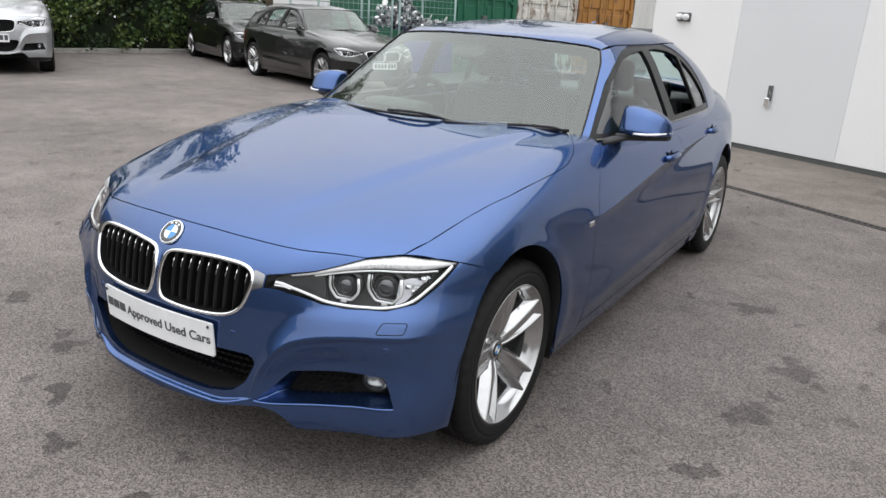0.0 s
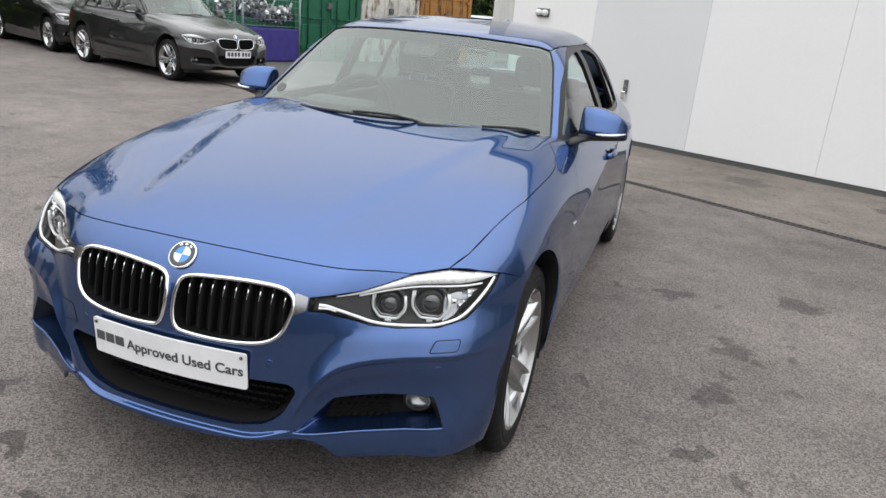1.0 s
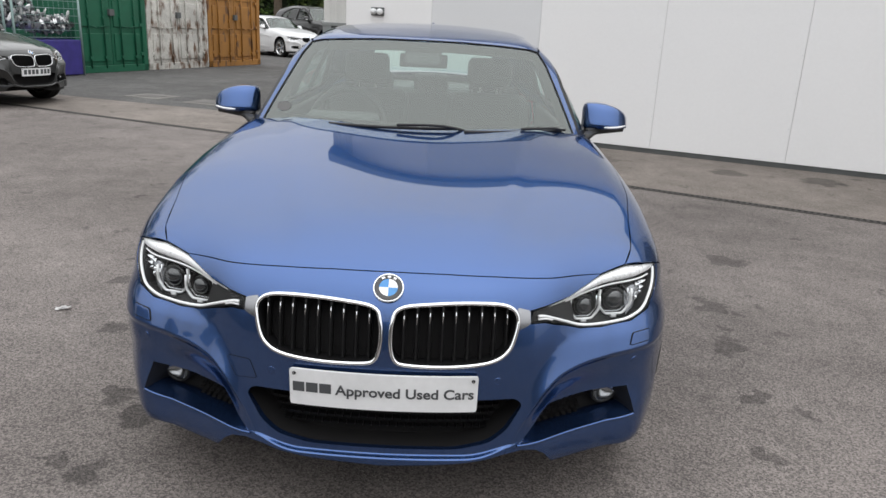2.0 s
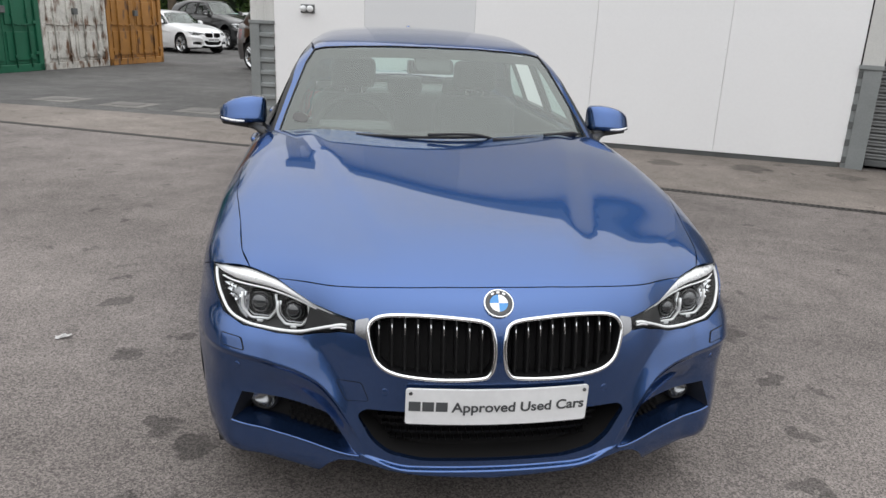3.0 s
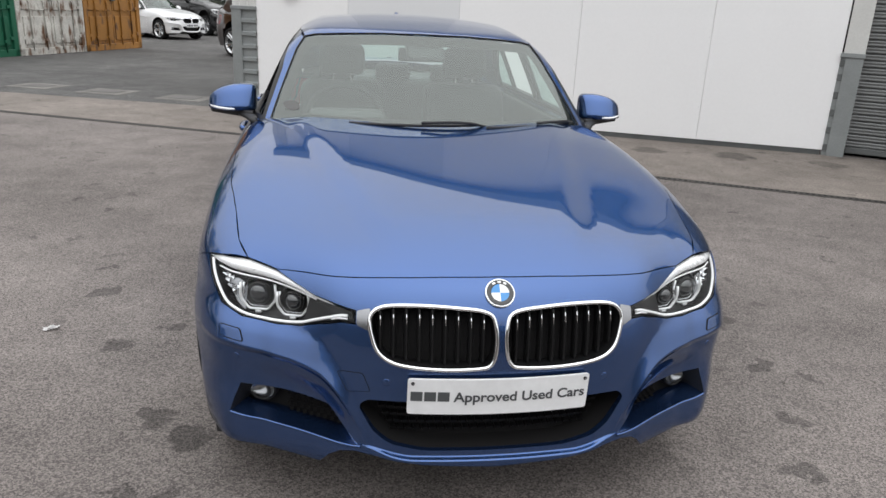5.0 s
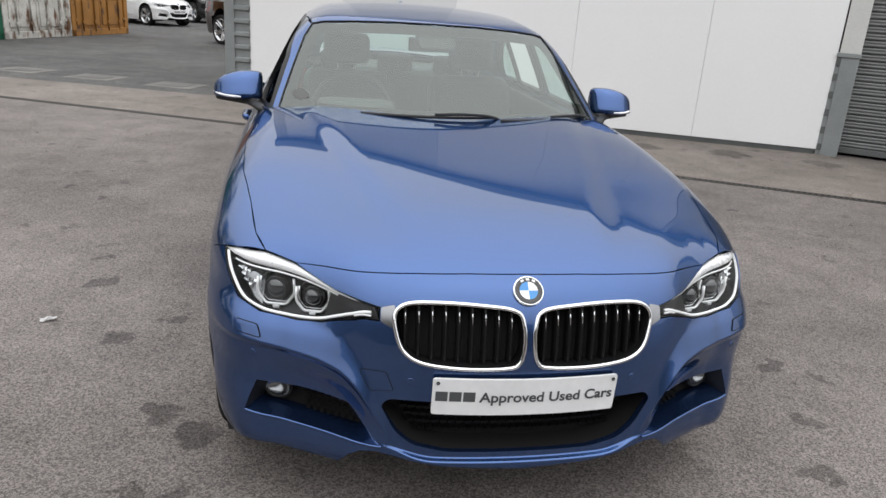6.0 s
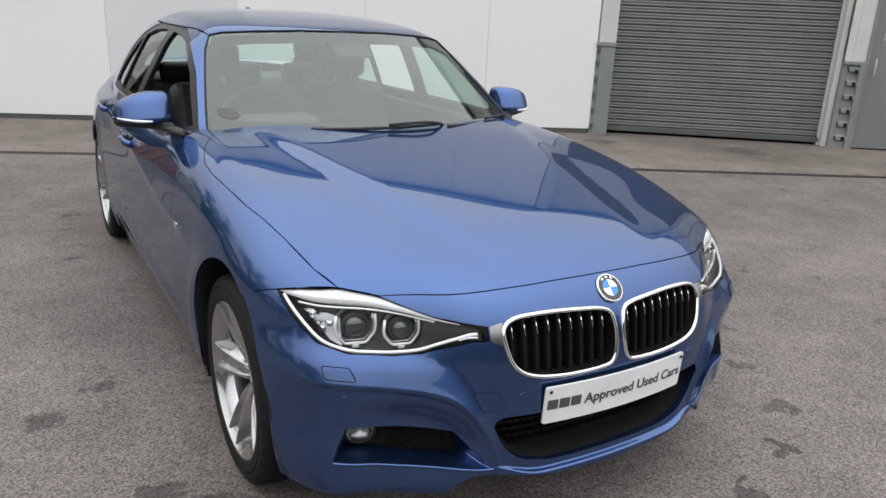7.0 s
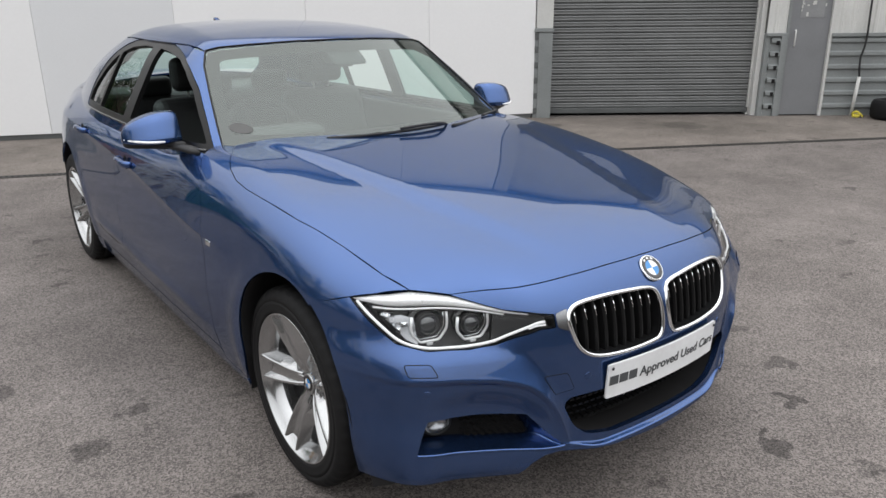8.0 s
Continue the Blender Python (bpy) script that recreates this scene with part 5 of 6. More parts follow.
def ribbed(s0, s1, z0, z1, pitch, deep, horizontal=True):
    """Profiled sheet, its ribs level or upright."""
    prof, v = [], (z0 if horizontal else s0)
    end = z1 if horizontal else s1
    while v < end - 1e-6:
        for f, d in ((0, 0), (.55, 0), (.66, deep), (.90, deep)):
            q = v + pitch * f
            if q < end:
                prof.append((q, d))
        v += pitch
    prof.append((end, 0))
    if horizontal:
        rows = [[(s0, -d, q) for q, d in prof], [(s1, -d, q) for q, d in prof]]
    else:
        rows = [[(q, -d, z0) for q, d in prof], [(q, -d, z1) for q, d in prof]]
    return grid_mesh(rows, smooth=False)


corner = tagged(part("wall_corner", box(0, .345, .02, .30, 0, 5.0, 0), M_CLAD), "building corner with grey ribbed base", "wall", kind="structure")
corner.matrix_basis = WA
part("ribbed_sheet", ribbed(.12, .345, 0, 1.30, .17, .03), M_GREY, corner, "grey ribbed steel sheet")
part("flashing", box(-.02, .125, -.035, .30, 0, 1.34, .004), M_GREY, corner)
part("rail", box(-.03, .35, -.045, .30, 1.30, 1.345, .004), M_GREY, corner)
part("cladding", ribbed(-.02, .345, 1.345, 5.0, .12, .012, False), M_CLAD, corner)
side = tagged(part("wall_side", box(0, .25, .02, 9, 0, 5.0, 0), M_CLAD), "plain pale side wall of the workshop", "wall", kind="structure")
side.matrix_basis = WA

lampbox = tagged(part("wall_lamp", box(-.10, .10, -.025, 0, -.055, .055, .006), M_DARKSTRIP), "small twin lamp with pale round heads on the wall", "wall lamp")
lampbox.matrix_basis = WA @ pose(.86, 0, 1.52)
for x in (-.050, .050):
    part("lamp_head", lathe([(-.02, .040), (-.05, .041), (-.075, .036), (-.092, .022), (-.098, .002)], 20, "y"), M_PLATE, lampbox, "pale round lamp head").matrix_basis = pose(x, 0, 0)

hasp = tagged(part("door_lock", box(-.028, .028, -.022, 0, -.02, .16, .005), M_DARKSTRIP), "black lock case with a hanging padlock", "lock")
hasp.matrix_basis = WA @ pose(2.27, 0, .64)
part("padlock", box(-.034, .026, -.055, -.023, -.090, .020, .012, 3), M_CHROME, hasp, "bright metal padlock")
part("hasp_bar", tube([(.0, -.03, .10), (.03, -.04, .06), (.02, -.035, -.02)], .007, 6), M_STEEL, hasp)

# shutter wall
sw = tagged(part("wall_shutters", box(2.95, 9.5, .16, .35, 0, 5.0, 0), M_CLAD), "pale clad wall with a roller door", "wall", kind="structure")
sw.matrix_basis = WB
part("lintel", box(0, 3.0, .16, .35, 3.6, 5.0, 0), M_CLAD, sw)
part("back_panel", box(0, 3.0, .30, .35, 0, 3.65, 0), M_VOID, sw)
part("gutter", box(-.1, 9.6, -.05, .30, 4.95, 5.12, .02), M_GREY, sw)
post = part("gate_post", box(.05, .235, -.02, .28, 0, 1.12, .006), M_GREY, sw, "grey steel post")
for z in (.06, .26, .46, .66, .86, 1.02):
    part("notch", box(.002, .05, -.012, .05, z, z + .075, .004), M_DARKSTRIP, sw)
part("post_strip", box(.0, .052, .0, .1, 0, 1.12, .003), M_GREY, sw)
part("post_cap", box(-.005, .245, -.035, .28, 1.12, 1.165, .004), M_GREY, sw)
part("post_upper", box(.02, .235, -.01, .28, 1.165, 5.0, .005), M_CLAD, sw)
shutter = tagged(new("shutter_door"), "closed grey roller shutter door of level slats", "roller door")
shutter.matrix_basis = WB
slat_prof = [(0, 0), (.004, .010), (.014, .017), (.026, .017), (.033, .011), (.039, .012), (.050, .019), (.062, .017), (.069, .007), (.076, -.004)]
sl = grid_mesh([[(.235, .20 - d, z) for z, d in slat_prof], [(2.99, .20 - d, z) for z, d in slat_prof]])
for i in range(46):
    o = part("slat", sl, M_SHUTTER, shutter)
    o.matrix_basis = pose(0, 0, .105 + .076 * i)
part("bottom_bar", box(.24, 2.98, .16, .22, .035, .105, .006), M_DARKSTRIP, shutter)
part("guide", box(2.97, 3.035, .06, .26, 0, 3.6, .006), M_CLAD, sw, "pale guide rail of the shutter")
part("post_strip", box(3.035, 3.10, .0, .2, 0, 1.04, .004), M_GREY, sw)
part("ribbed_sheet", ribbed(3.10, 3.285, 0, 1.04, .17, .03), M_GREY, sw)
part("corner_strip", box(3.225, 3.285, -.035, .0, 0, 1.04, .004), M_GREY, sw)
for z in (.10, .27, .44, .61, .78, .93):
    part("notch", box(3.165, 3.207, -.036, -.028, z, z + .052, .003), M_VOID, sw)
part("rail", box(3.03, 3.30, -.035, .2, 1.04, 1.08, .004), M_GREY, sw)
part("cladding", ribbed(3.035, 3.29, 1.08, 5.0, .145, .015, False), M_CLAD, sw)
for x in (3.285, 3.855):
    part("door_frame", box(x, x + .035, -.02, .2, 0, 2.1, .004), M_CLAD if x > 3.5 else M_GREY, sw)
door = tagged(part("door_1", box(3.32, 3.855, .02, .08, .015, 2.06, .006), M_DOORGREY), "plain grey steel door, closed", "door", kind="structure")
door.matrix_basis = WB
part("door_handle", tube([(3.40, -.02, 1.12), (3.40, -.035, 1.10), (3.40, -.035, .93), (3.40, -.02, .91)], .010, 8), M_CLAD, door, "white pull handle")
part("bare_patch", box(3.45, 3.76, .0172, .0192, 1.27, 1.62, .001), mat("bare_door_metal", (.27, .275, .28), .45, .2, vary=.15, scale=9), door, "paler patch where a notice was torn off")
tr = random.Random(8)
for k in range(16):
    on_side = k % 2
    x, z = (tr.choice((3.455, 3.745)) + tr.uniform(-.01, .02), tr.uniform(1.28, 1.58)) if on_side else (tr.uniform(3.46, 3.74), tr.choice((1.28, 1.42, 1.58)) + tr.uniform(-.01, .02))
    part("tape_scrap", box(x, x + tr.uniform(.012, .035), .0150, .0166, z, z + tr.uniform(.015, .055), .0005), M_CLAD, door).matrix_basis = Matrix()
part("ribbed_sheet", ribbed(3.89, 9.4, 0, 1.03, .17, .03), M_GREY, sw)
part("rail", box(3.88, 9.4, -.04, .2, 1.03, 1.075, .004), M_GREY, sw)
part("cladding", ribbed(3.89, 9.4, 1.075, 5.0, .145, .015, False), M_CLAD, sw)
pipe = tagged(part("standpipe", tube([(4.26, -.09, 0), (4.29, -.09, .52)], .022, 10), M_CLAD), "pale standpipe with a black hose on it", "pipe")
pipe.matrix_basis = WB
part("hose", tube(flow([(4.29, -.09, .52), (4.27, -.085, .75), (4.31, -.08, 1.0), (4.31, -.06, 1.6), (4.33, -.06, 2.6)], 6), .013, 8), M_BLACK, pipe)
hose = tagged(part("hose_coil", tube(flow([(-.02, 0, .014), (.06, -.06, .014), (.14, .0, .02), (.08, .07, .016), (.0, .03, .03), (.05, -.03, .05), (.16, -.07, .014)], 6), .011, 6), M_YELLOW), "yellow hose end lying on the ground", "hose")
hose.matrix_basis = WB @ pose(4.23, -.20, .0) @ Matrix.Diagonal((.62, .9, 1.6, 1))
spare = tagged(part("spare_tyre", lathe([(-.09, .19), (-.10, .24), (-.095, .29), (-.06, .315), (.06, .315), (.095, .29), (.10, .24), (.09, .19), (-.09, .19)], 40, "z"), M_RUBBER), "old black tyre lying by the wall", "tyre")
spare.matrix_basis = WB @ pose(4.70, -.38, .125) @ Matrix.Diagonal((1, 1, 1.22, 1))
gr = random.Random(3)
crump = [[(-.032 + .0128 * i + gr.uniform(-.004, .004), -.014 + .007 * j + gr.uniform(-.004, .004), .003 + gr.uniform(0, .013)) for i in range(6)] for j in range(5)]
litter = tagged(part("litter", grid_mesh(crump, smooth=False), mat("scrap_paper", (.55, .54, .53), .6, vary=.15)), "scrap of crumpled pale paper on the ground", "litter")
litter.matrix_basis = pose(-1.67, .75, .001, 0, 0, 20)

# ---- containers ----
K0, K1 = np.array((-7.7, 13.8)), np.array((-5.53, 19.6))
WK = wall_m(K0, K1)


def container(s0, width, colour, label, rust=0.0):
    paint = mat("container_paint", colour, .5, vary=.12, scale=2.2, grime=.15 + rust * .3, bump=.0006, bump_scale=40)
    if rust:
        n, l = paint.node_tree.nodes, paint.node_tree.links
        b = n["Principled BSDF"]
        geo, t, r, mx = n.new("ShaderNodeNewGeometry"), n.new("ShaderNodeTexNoise"), n.new("ShaderNodeMapRange"), n.new("ShaderNodeMix")
        st = n.new("ShaderNodeVectorMath")
        st.operation = "MULTIPLY"
        st.inputs[1].default_value = (3.6, 3.6, 1.5)
        l.new(geo.outputs["Position"], st.inputs[0])
        l.new(st.outputs[0], t.inputs["Vector"])
        t.inputs["Scale"].default_value, t.inputs["Detail"].default_value = 1.6, 7
        l.new(t.outputs["Fac"], r.inputs["Value"])
        r.inputs["From Min"].default_value, r.inputs["From Max"].default_value = .575 - .07 * rust, .64
        mx.data_type = "RGBA"
        src = b.inputs["Base Color"].links[0].from_socket
        l.new(r.outputs[0], mx.inputs["Factor"])
        l.new(src, mx.inputs["A"])
        mx.inputs["B"].default_value = (.13, .065, .032, 1)
        l.new(mx.outputs["Result"], b.inputs["Base Color"])
    c = thing("container", label, "shipping container", WK @ pose(s0, 0, 0), "containers in a row")
    part("shell", box(.03, width - .03, .10, 6.0, .12, 2.56, .01), paint, c)
    for x in (0, width - .14):
        part("corner_post", box(x, x + .14, 0, .16, .0, 2.6, .012), paint, c)
    part("sill", box(.0, width, .0, .14, .0, .16, .012), paint, c)
    part("header", box(.0, width, .0, .14, 2.46, 2.6, .012), paint, c)
    half = (width - .28) / 2
    for k in range(2):
        x0 = .14 + k * half
        leaf = part("door_leaf", box(x0 + .006, x0 + half - .006, .045, .09, .165, 2.455, .006), paint, c)
        for j in range(3):
            z0 = .24 + j * .74
            part("door_panel", box(x0 + .07, x0 + half - .07, .02, .05, z0, z0 + .60, .018), paint, leaf)
        for f in (.28, .74):
            xr = x0 + half * f
            part("lock_rod", tube([(xr, .0, .10), (xr, .0, 2.5)], .018, 8), paint, leaf)
            part("rod_handle", tube([(xr, -.02, 1.0), (xr + .20 * (1 if f < .5 else -1), -.025, .97)], .012, 6), paint, leaf)
            for z in (.30, 1.15, 2.3):
                part("rod_bracket", box(xr - .035, xr + .035, -.02, .05, z, z + .06, .005), paint, leaf)
        for z in (.35, 1.0, 1.65, 2.25):
            xh = x0 + (.01 if k == 0 else half - .05)
            part("hinge", box(xh - .03, xh + .06, -.005, .05, z, z + .07, .006), paint, leaf)
    part("lock_box", box(width / 2 - .09, width / 2 + .05, -.05, .04, 1.22, 1.36, .01), M_DARKSTRIP, c)
    return c


container(-.38, 2.10, (.012, .115, .062), "dark green steel shipping container with closed doors")
container(1.74, 2.20, (.72, .70, .65), "white steel shipping container streaked with rust", 1.0)
container(3.97, 2.30, (.36, .165, .035), "ochre steel shipping container with closed doors", .35)

# scrap cages beside the containers
M_TEALWIRE = mat("galvanised_cage_wire", (.22, .30, .29), .5, .5)
M_BLUEBIN = mat("blue_painted_bin", (.045, .035, .22), .5, vary=.15, grime=.2)
M_SCRAP = [mat("scrap_metal", c, r, .8, vary=.25, scale=8) for c, r in (((.50, .50, .50), .5), ((.22, .22, .23), .55), ((.72, .72, .73), .42), ((.08, .08, .085), .6))]
rng = random.Random(4)


def cage(s0, width, z0, top, label, fill):
    c = thing("scrap_cage", label, "scrap cage", WK @ pose(s0, -.3, 0), "scrap cages")
    if z0 > .3:
        part("bin", box(0, width, 0, 1.3, .02, z0, .02), M_BLUEBIN, c, "dark blue steel bin")
    for x in (0, width):
        for y in (0, 1.3):
            part("post", tube([(x, y, 0), (x, y, top)], .025, 6), M_TEALWIRE, c)
    for z in np.arange(z0 + .05, top + .01, .14):
        part("wire", tube([(0, 0, z), (width, 0, z)], .006, 4), M_TEALWIRE, c)
        part("wire", tube([(0, 1.3, z), (width, 1.3, z)], .006, 4), M_TEALWIRE, c)
    for x in np.arange(.1, width, .12):
        part("wire", tube([(x, 0, z0), (x, 0, top)], .004, 4), M_TEALWIRE, c)
    for k in range(4):
        bm = bmesh.new()
        for _ in range(120):
            x, y = rng.uniform(.06, width - .06), rng.uniform(.1, 1.2)
            heap = fill * (.72 + .28 * math.sin(5.2 * x / width + .6)) + .10 * math.sin(9 * y + 4 * x)
            z = z0 + (top - z0) * max(.05, heap) * rng.uniform(.35, 1.0)
            mt = pose(x, y, z, rng.uniform(0, 180), rng.uniform(0, 180), rng.uniform(0, 180)) @ Matrix.Diagonal((rng.uniform(.04, .20), rng.uniform(.03, .12), rng.uniform(.02, .09), 1))
            if rng.random() < .5:
                bmesh.ops.create_cone(bm, cap_ends=True, segments=8, radius1=.6, radius2=.4, depth=1, matrix=mt)
            else:
                bmesh.ops.create_icosphere(bm, subdivisions=1, radius=.6, matrix=mt)
        tagged(part("scrap", bm, M_SCRAP[k], c, "heap of scrap metal car parts"), kind="stuff")


cage(-2.05, 1.55, .72, 1.75, "wire cage of scrap metal on a dark blue bin", .80)
cage(-4.05, 1.80, .15, 1.95, "galvanised wire cage with a low heap of scrap metal", .42)

# unseen dark walls, added to close two sides and darken horizon and reflections
M_PLAINWALL = mat("dark_weathered_render", (.115, .108, .098), .85, vary=.25, scale=1.2, grime=.3, bump=.004, bump_scale=25)
for name, p0, p1, high in (("wall_south", (-19.0, -13.0), (16.0, -15.0), 5.0), ("wall_west", (-19.5, .2), (-19.0, -12.7), 4.6)):
    p0, p1 = np.array(p0), np.array(p1)
    long = float(np.linalg.norm(p1 - p0))
    w = tagged(part(name, box(0, long, -.15, .15, -.05, high, .02), M_PLAINWALL), "plain dark weathered wall out of view, added to darken reflections", "wall", kind="structure")
    w.matrix_basis = wall_m(p0, p1)
    part("coping", box(-.05, long + .05, -.2, .2, high, high + .09, .02), M_GREY, w)

# loose grit and small stones on the asphalt
gr = random.Random(12)
vs, fs = [], []
for k in range(420):
    x, y = gr.uniform(-4.5, 5.0), gr.uniform(-1.9, 5.5)
    if abs(x) < .95 and -.6 < y < 3.6:
        continue
    r = gr.uniform(.0025, .0075) * (1 + .12 * max(0, y))
    b = len(vs)
    for dx, dy, dz in ((1, 0, .4), (0, 1, .4), (-1, 0, .4), (0, -1, .4), (0, 0, 1.1), (0, 0, -.1)):
        vs.append((x + dx * r * gr.uniform(.6, 1.3), y + dy * r * gr.uniform(.6, 1.3), .0005 + dz * r))
    for i in range(4):
        fs += [(b + i, b + (i + 1) % 4, b + 4), (b + (i + 1) % 4, b + i, b + 5)]
tagged(part("gravel", mesh_of(vs, fs, False), mat("mixed_grit", (.16, .145, .13), .85, vary=.75, scale=9)), "small loose stones scattered on the asphalt", "gravel", kind="stuff")

# ---- other vehicles in the yard ----
M_CARGREY = flake_paint("dark_grey_car_paint", (.024, .025, .025), .6, .30)
M_CARBLACK = flake_paint("black_car_paint", (.004, .004, .005), .3, .30)
M_CARSILVER = flake_paint("silver_car_paint", (.42, .43, .45), .75, .35)
M_CARWHITE = mat("white_car_paint", (.75, .76, .77), .3, 0, .8, vary=.02)
M_CARPLUM = flake_paint("dark_plum_car_paint", (.010, .004, .005), .2, .30)
CABIN_PARTS = ("cabin_side", "window_frame", "side_window", "roof", "windscreen", "windscreen_border", "rear_window", "boot_lid", "roof_moulding", "headlining", "window_ledge", "roof_aerial")
LEAVE_OUT = ("plate_text", "plate_mark", "tax_disc", "wing_badge", "intake_mesh", "parking_sensor", "washer_flap", "skid_plate")
BLUE_PARTS = list(car.children)


def plain(o):
    return o.name.split(".")[0]


def repaint(o, paint):
    if o.data.materials and o.data.materials[0] == M_BLUE:
        o.material_slots[0].link = "OBJECT"
        o.material_slots[0].material = paint


def other_car(name, label, m, paint, size=(1, 1, 1), hatch=False, wheels=1.0, plates=True):
    """A car of the same family in another size and colour, standing at m."""
    global HATCH
    top = thing(name, label, "car", m)
    grow = Matrix.Diagonal((*size, 1))
    made = {}
    for o in BLUE_PARTS:
        kind = plain(o)
        if kind in LEAVE_OUT or (hatch and kind in CABIN_PARTS):
            continue
        for q in (o, *o.children):
            if plain(q) in LEAVE_OUT:
                continue
            c = q.copy()
            scene.collection.objects.link(c)
            if "label" in c and c["label"]:
                c["label"] = c["label"].replace("blue sports", "painted").replace("blue ", "").replace("show plate", "plate")
            repaint(c, paint)
            made[q] = c
            c.parent = top if q is o else made[o]
            if q is o:
                if kind == "wheel":
                    loc, rot, _ = o.matrix_basis.decompose()
                    c.matrix_basis = Matrix.LocRotScale((loc.x * size[0], loc.y * size[1], loc.z * wheels), rot, (wheels, wheels, wheels))
                else:
                    c.matrix_basis = grow @ o.matrix_basis
        if kind == "number_plate" and plates:
            for k in range(7):
                x0 = -.215 + .063 * k + (.02 if k > 3 else 0)
                b = part("plate_bar", bent([(x0, .445), (x0 + .045, .445), (x0 + .045, .508), (x0, .508)], -.001, .001), M_TEXT, made[o])
    if hatch:
        HATCH = 1.0
        before = set(top.children)
        cabin_parts(top, paint, False)
        HATCH = 0.0
        for o in set(top.children) - before:
            o.matrix_basis = grow
    return top


other_car("hatchback", "dark grey hatchback parked on the asphalt", pose(-6.42, 8.31, 0, 0, 0, 71), M_CARGREY, (.975, .925, 1.0), True, .98)
other_car("parked_car", "glossy black saloon parked beside the hedge", pose(-10.5, 9.98, 0, 0, 0, 66), M_CARBLACK, (.98, .96, 1.0))
other_car("silver_suv", "silver sports utility vehicle parked facing the yard", pose(-11.55, 4.75, 0, 0, 0, 61), M_CARSILVER, (1.06, 1.02, 1.24), True, 1.12)
other_car("white_hatchback", "white hatchback parked beyond the containers", pose(-5.47, 24.9, 0, 0, 0, 50), M_CARWHITE, (.975, .93, 1.0), True, .98)
van = other_car("dark_suv", "black sports utility vehicle with white lettering", pose(-.22, 15.93, 0, 0, 0, 42), M_CARPLUM, (1.05, 1.03, 1.22), True, 1.12)
other_car("off_roader", "dark green off-road vehicle parked under trees", pose(-4.5, 28.5, 0, 0, 0, 50), M_CARBLACK, (1.03, 1.0, 1.34), True, 1.15)
other_car("white_car", "white car parked in the far lane", pose(-3.2, 31.6, 0, 0, 0, 50), M_CARWHITE, (.98, .95, 1.02), True, 1.0)
me = words("The", .34, .20, .002)
lt = part("door_text", me, M_WHITE, van, "white lettering on the door")
lt.matrix_basis = Matrix.Translation((-.955, 2.30, .98)) @ pose(0, 0, 0, 0, 0, -90)
for k in range(2):
    part("door_bar", box(-.958, -.952, 2.30 - .17 * (k + 1), 2.30 - .17 * k - .04, .70, .90, .001), M_WHITE, van)

# ---- hedge, kerb and trees ----


def leaf_mat(dark, light):
    """Leaves: each one its own shade, slightly glossy, letting some light through."""
    m = mat("leaf", light, .5, vary=.2, scale=1.5, spec=.4)
    n, l = m.node_tree.nodes, m.node_tree.links
    geo, ramp, mix = n.new("ShaderNodeNewGeometry"), n.new("ShaderNodeValToRGB"), n.new("ShaderNodeMix")
    ramp.color_ramp.elements[0].color, ramp.color_ramp.elements[1].color = (*dark, 1), (*light, 1)
    l.new(geo.outputs["Random Per Island"], ramp.inputs[0])
    mix.data_type, mix.blend_type = "RGBA", "MULTIPLY"
    mix.inputs["Factor"].default_value = 1.0
    big = n.new("ShaderNodeTexNoise")
    big.inputs["Scale"].default_value, big.inputs["Detail"].default_value = 1.1, 3
    l.new(geo.outputs["Position"], big.inputs["Vector"])
    shade = n.new("ShaderNodeMapRange")
    shade.inputs["From Min"].default_value, shade.inputs["From Max"].default_value = .35, .65
    shade.inputs["To Min"].default_value, shade.inputs["To Max"].default_value = .55, 1.25
    l.new(big.outputs["Fac"], shade.inputs["Value"])
    l.new(ramp.outputs[0], mix.inputs["A"])
    l.new(shade.outputs[0], mix.inputs["B"])
    l.new(mix.outputs["Result"], n["Principled BSDF"].inputs["Base Color"])
    return m


M_LEAF = [leaf_mat((.022, .048, .012), (.110, .175, .038)), leaf_mat((.035, .060, .016), (.150, .195, .055)), leaf_mat((.010, .026, .008), (.050, .095, .025))]
M_BARK = mat("bark", (.09, .07, .05), .9, vary=.3, bump=.01, bump_scale=30)
# near-black green stands in for the shade deep inside a hedge
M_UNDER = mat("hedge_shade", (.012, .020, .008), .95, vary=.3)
M_KERB = ground_mat("concrete_kerb", (.24, .23, .21), (.28, .27, .25), (), 1.4, .001)
gen = np.random.RandomState(7)


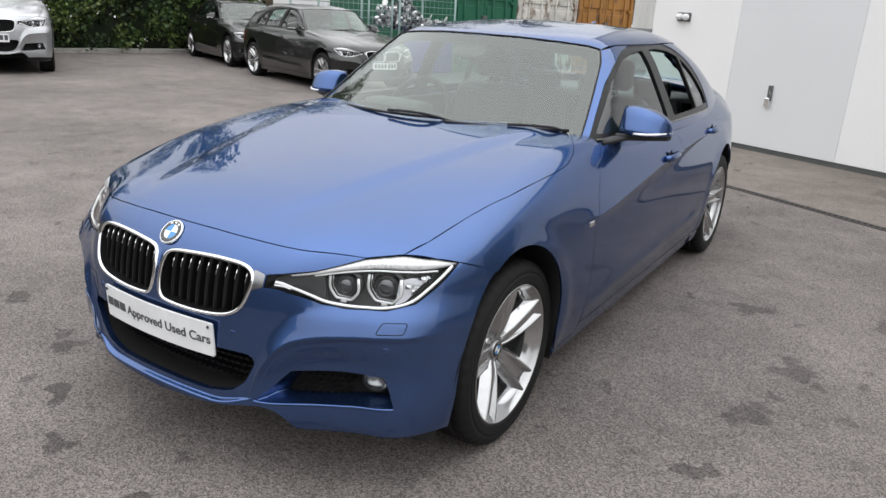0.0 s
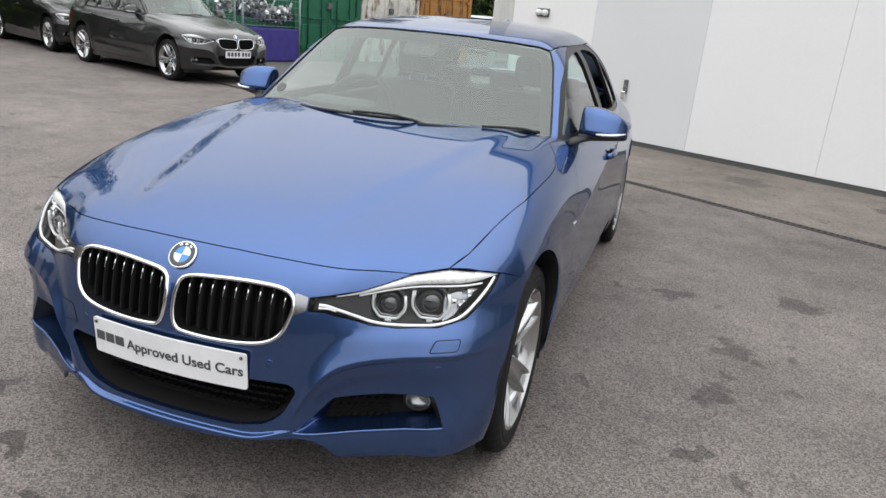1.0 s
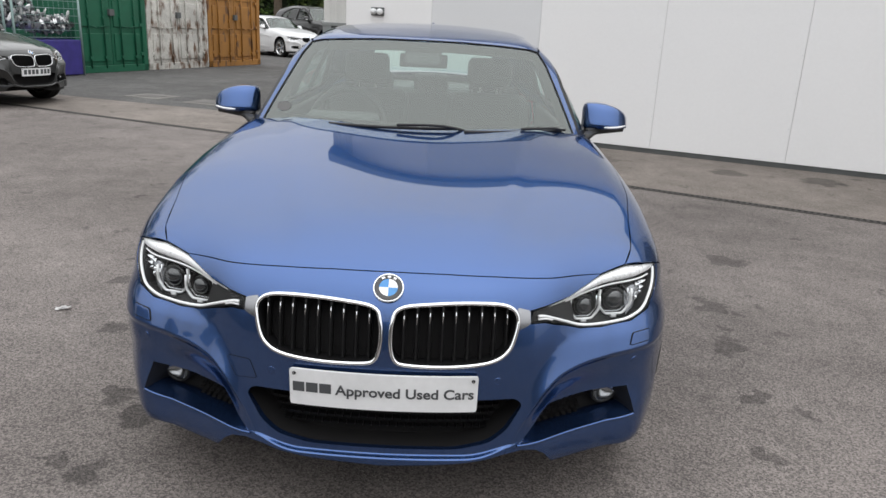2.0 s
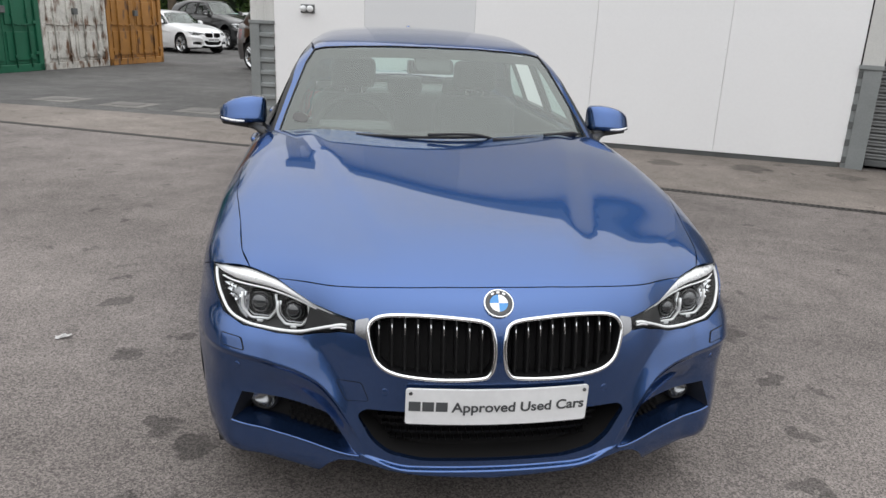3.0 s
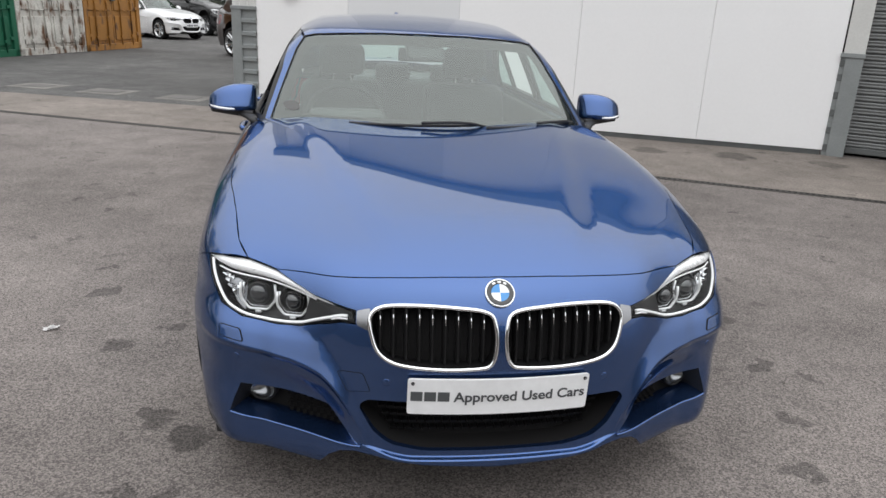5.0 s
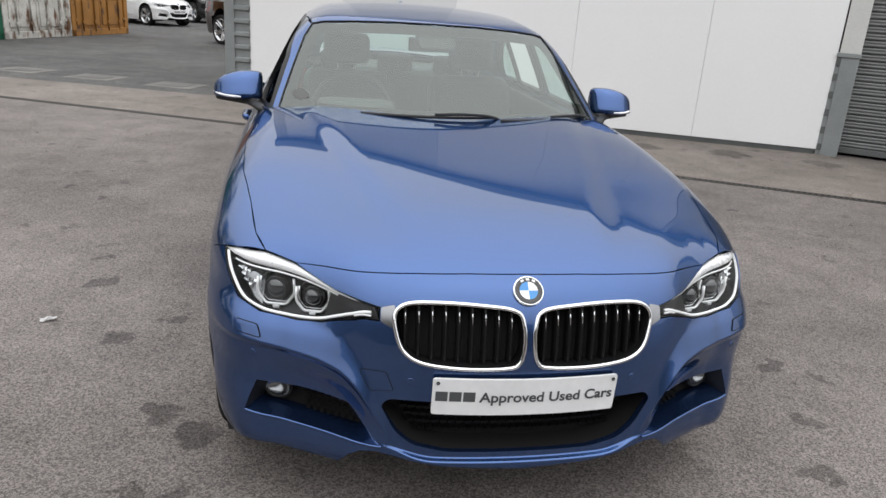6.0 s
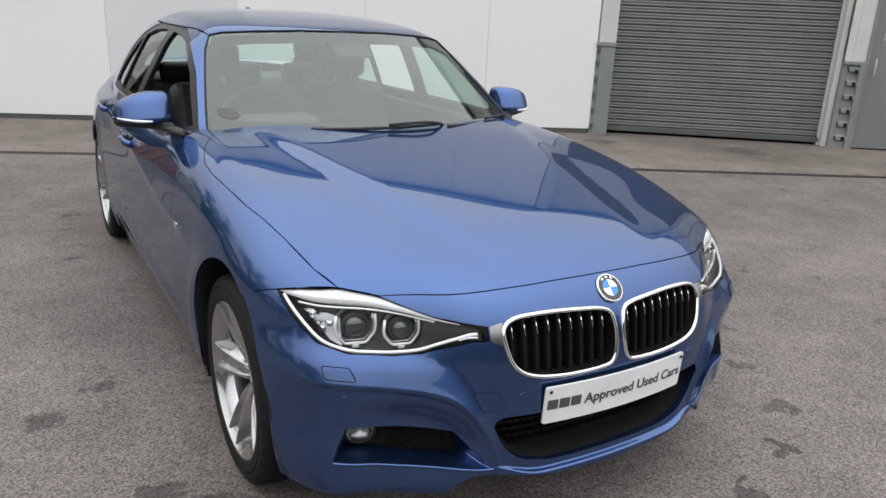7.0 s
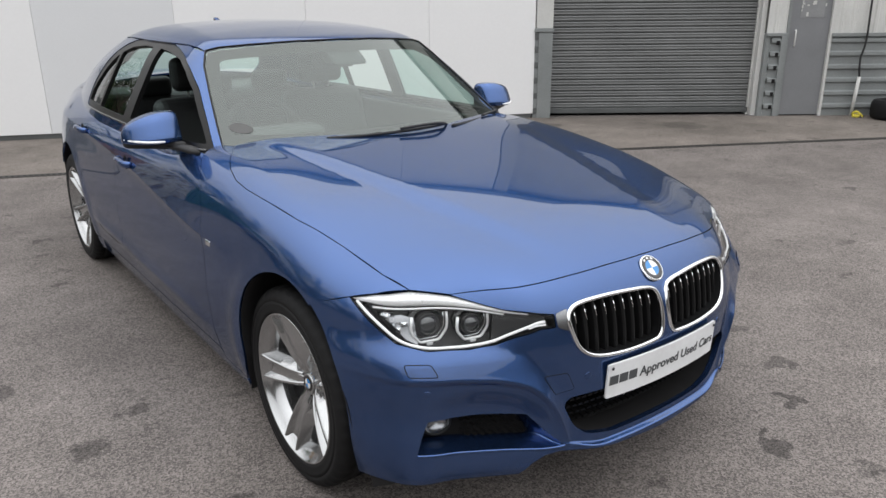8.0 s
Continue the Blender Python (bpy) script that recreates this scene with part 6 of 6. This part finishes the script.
def leaves(centres, spread, per, size, seed_rows=None):
    """Many small folded leaves scattered round clump centres, as one mesh."""
    c = np.repeat(np.asarray(centres, float), per, 0)
    n = len(c)
    off = gen.normal(size=(n, 3))
    off /= np.linalg.norm(off, axis=1, keepdims=True)
    off *= (gen.uniform(.35, 1, (n, 1))**.6) * np.repeat(np.asarray(spread, float).reshape(-1, 1) * np.ones((len(centres), 1)), per, 0)
    p = c + off
    d = gen.normal(size=(n, 3)) + off * 1.5
    d /= np.linalg.norm(d, axis=1, keepdims=True)
    s = np.cross(d, gen.normal(size=(n, 3)))
    s /= np.linalg.norm(s, axis=1, keepdims=True)
    k = np.cross(d, s)
    ln = size * gen.uniform(.6, 1.3, (n, 1))
    v = np.stack([p, p + d * ln * .5 + s * ln * .30, p + d * ln, p + d * ln * .5 - s * ln * .30 + k * ln * .12], 1).reshape(-1, 3)
    f = np.arange(n * 4).reshape(-1, 4)
    me = bpy.data.meshes.new("leaves")
    me.vertices.add(len(v))
    me.vertices.foreach_set("co", v.ravel())
    me.loops.add(n * 4)
    me.loops.foreach_set("vertex_index", f.ravel().astype(np.int32))
    me.polygons.add(n)
    me.polygons.foreach_set("loop_start", (np.arange(n) * 4).astype(np.int32))
    me.update(calc_edges=True)
    return me


def make_hedge(p0, p1, high, clumps, per, size, label):
    """A thick hedge between two points: a core coloured near-black as inner shade, under many leaves in three greens.
    """
    along_h = (p1 - p0) / np.linalg.norm(p1 - p0)
    across = np.array((-along_h[1], along_h[0]))
    length = float(np.linalg.norm(p1 - p0))
    h_ob = tagged(new("hedge"), label, "hedge")
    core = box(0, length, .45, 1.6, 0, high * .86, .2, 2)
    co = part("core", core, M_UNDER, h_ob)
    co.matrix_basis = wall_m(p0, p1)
    for k in range(3):
        cs = []
        for _ in range(clumps):
            s, h = gen.uniform(0, length), high * gen.uniform(.02, 1.0)**.85
            w = gen.uniform(-.20, .55) + .3 * max(0, h / high - .8) - .10 * math.sin(s * 2.1) * math.sin(h * 2.3)
            h += .12 * high * math.sin(s * 1.7) * (h > .8 * high)
            p = p0 + along_h * s + across * w
            cs.append((p[0], p[1], h))
        tagged(part("foliage", leaves(cs, gen.uniform(.12, .34, (len(cs), 1)), per, size), M_LEAF[k], h_ob), kind="stuff")
    return h_ob


H0, H1 = np.array((-16.2, 1.5)), np.array((-13.6, 13.2))
hl = float(np.linalg.norm(H1 - H0))
hedge = make_hedge(H0, H1, 2.75, 300, 26, .115, "dense green hedge behind a low kerb")
petals = [tuple(H0 + (H1 - H0) * gen.uniform(.02, .98) + np.array((.22, -.05)) * gen.uniform(.4, 1.1)) + (gen.uniform(.12, .95),) for _ in range(20)]
tagged(part("blossom", leaves(petals, .04, 3, .045), M_WHITE, hedge), kind="stuff")
make_hedge(np.array((-12.5, 37.0)), np.array((6.0, 35.0)), 5.6, 260, 22, .26, "tall dark green hedge at the end of the lane")
kerb = tagged(part("kerb", box(0, hl + 8, -.12, .02, -.05, .11, .02), M_KERB), "low concrete kerb along the hedge", "kerb", kind="structure")
kerb.matrix_basis = wall_m(H0, H1)


def tree(x, y, high, seed, wide=2.6):
    r = random.Random(seed)
    t = thing("tree", "tall leafy green tree behind the yard", "tree", pose(x, y, 0), "trees behind the yard")
    lean = (r.uniform(-.4, .4), r.uniform(-.4, .4))
    trunk = [(lean[0] * (i / 6)**2, lean[1] * (i / 6)**2, high * .72 * i / 6) for i in range(7)]
    tr = part("trunk", tube(trunk, [.24 - .028 * i for i in range(7)], 10), M_BARK, t)
    ends = []
    for i in range(11):
        h = r.uniform(.24, .72) * high
        a = i * 2.4 + r.uniform(-.4, .4)
        reach = wide * r.uniform(.55, 1.0) * (1.15 - h / high * .55)
        b = (lean[0] * (h / (high * .72))**2, lean[1] * (h / (high * .72))**2, h)
        e = (b[0] + reach * math.cos(a), b[1] + reach * math.sin(a), h + reach * r.uniform(.45, .8))
        mid_p = tuple((p + q) / 2 + (.0, .0, .15)[k] for k, (p, q) in enumerate(zip(b, e)))
        part("limb", tube(flow([b, mid_p, e], 4), np.linspace(.09, .02, 9), 6), M_BARK, t)
        for f in (.45, .7, .9, 1.05):
            ends.append([p + (q - p) * f + r.uniform(-.35, .35) for p, q in zip(b, e)])
    ends += [(lean[0] + r.uniform(-.7, .7), lean[1] + r.uniform(-.7, .7), high * r.uniform(.72, 1.0)) for _ in range(9)]
    for k in range(2):
        part("crown", leaves(ends[k::2], gen.uniform(.45, .95, (len(ends[k::2]), 1)), 120, .16), M_LEAF[(seed + k) % 3], t)
    return t


for k, (x, y, h, w) in enumerate(((-18.5, 4.5, 8.5, 2.8), (-17.0, 11.0, 9.5, 3.2), (-17.5, 17.0, 9.0, 3.0), (-14.5, 22.5, 10.0, 3.2), (-13.0, 28.0, 10.0, 3.2), (-8.5, 35.0, 10.5, 3.4), (-3.5, 39.0, 9.5, 3.2), (2.0, 42.0, 10.0, 3.3))):
    tree(x, y, h, k, w)
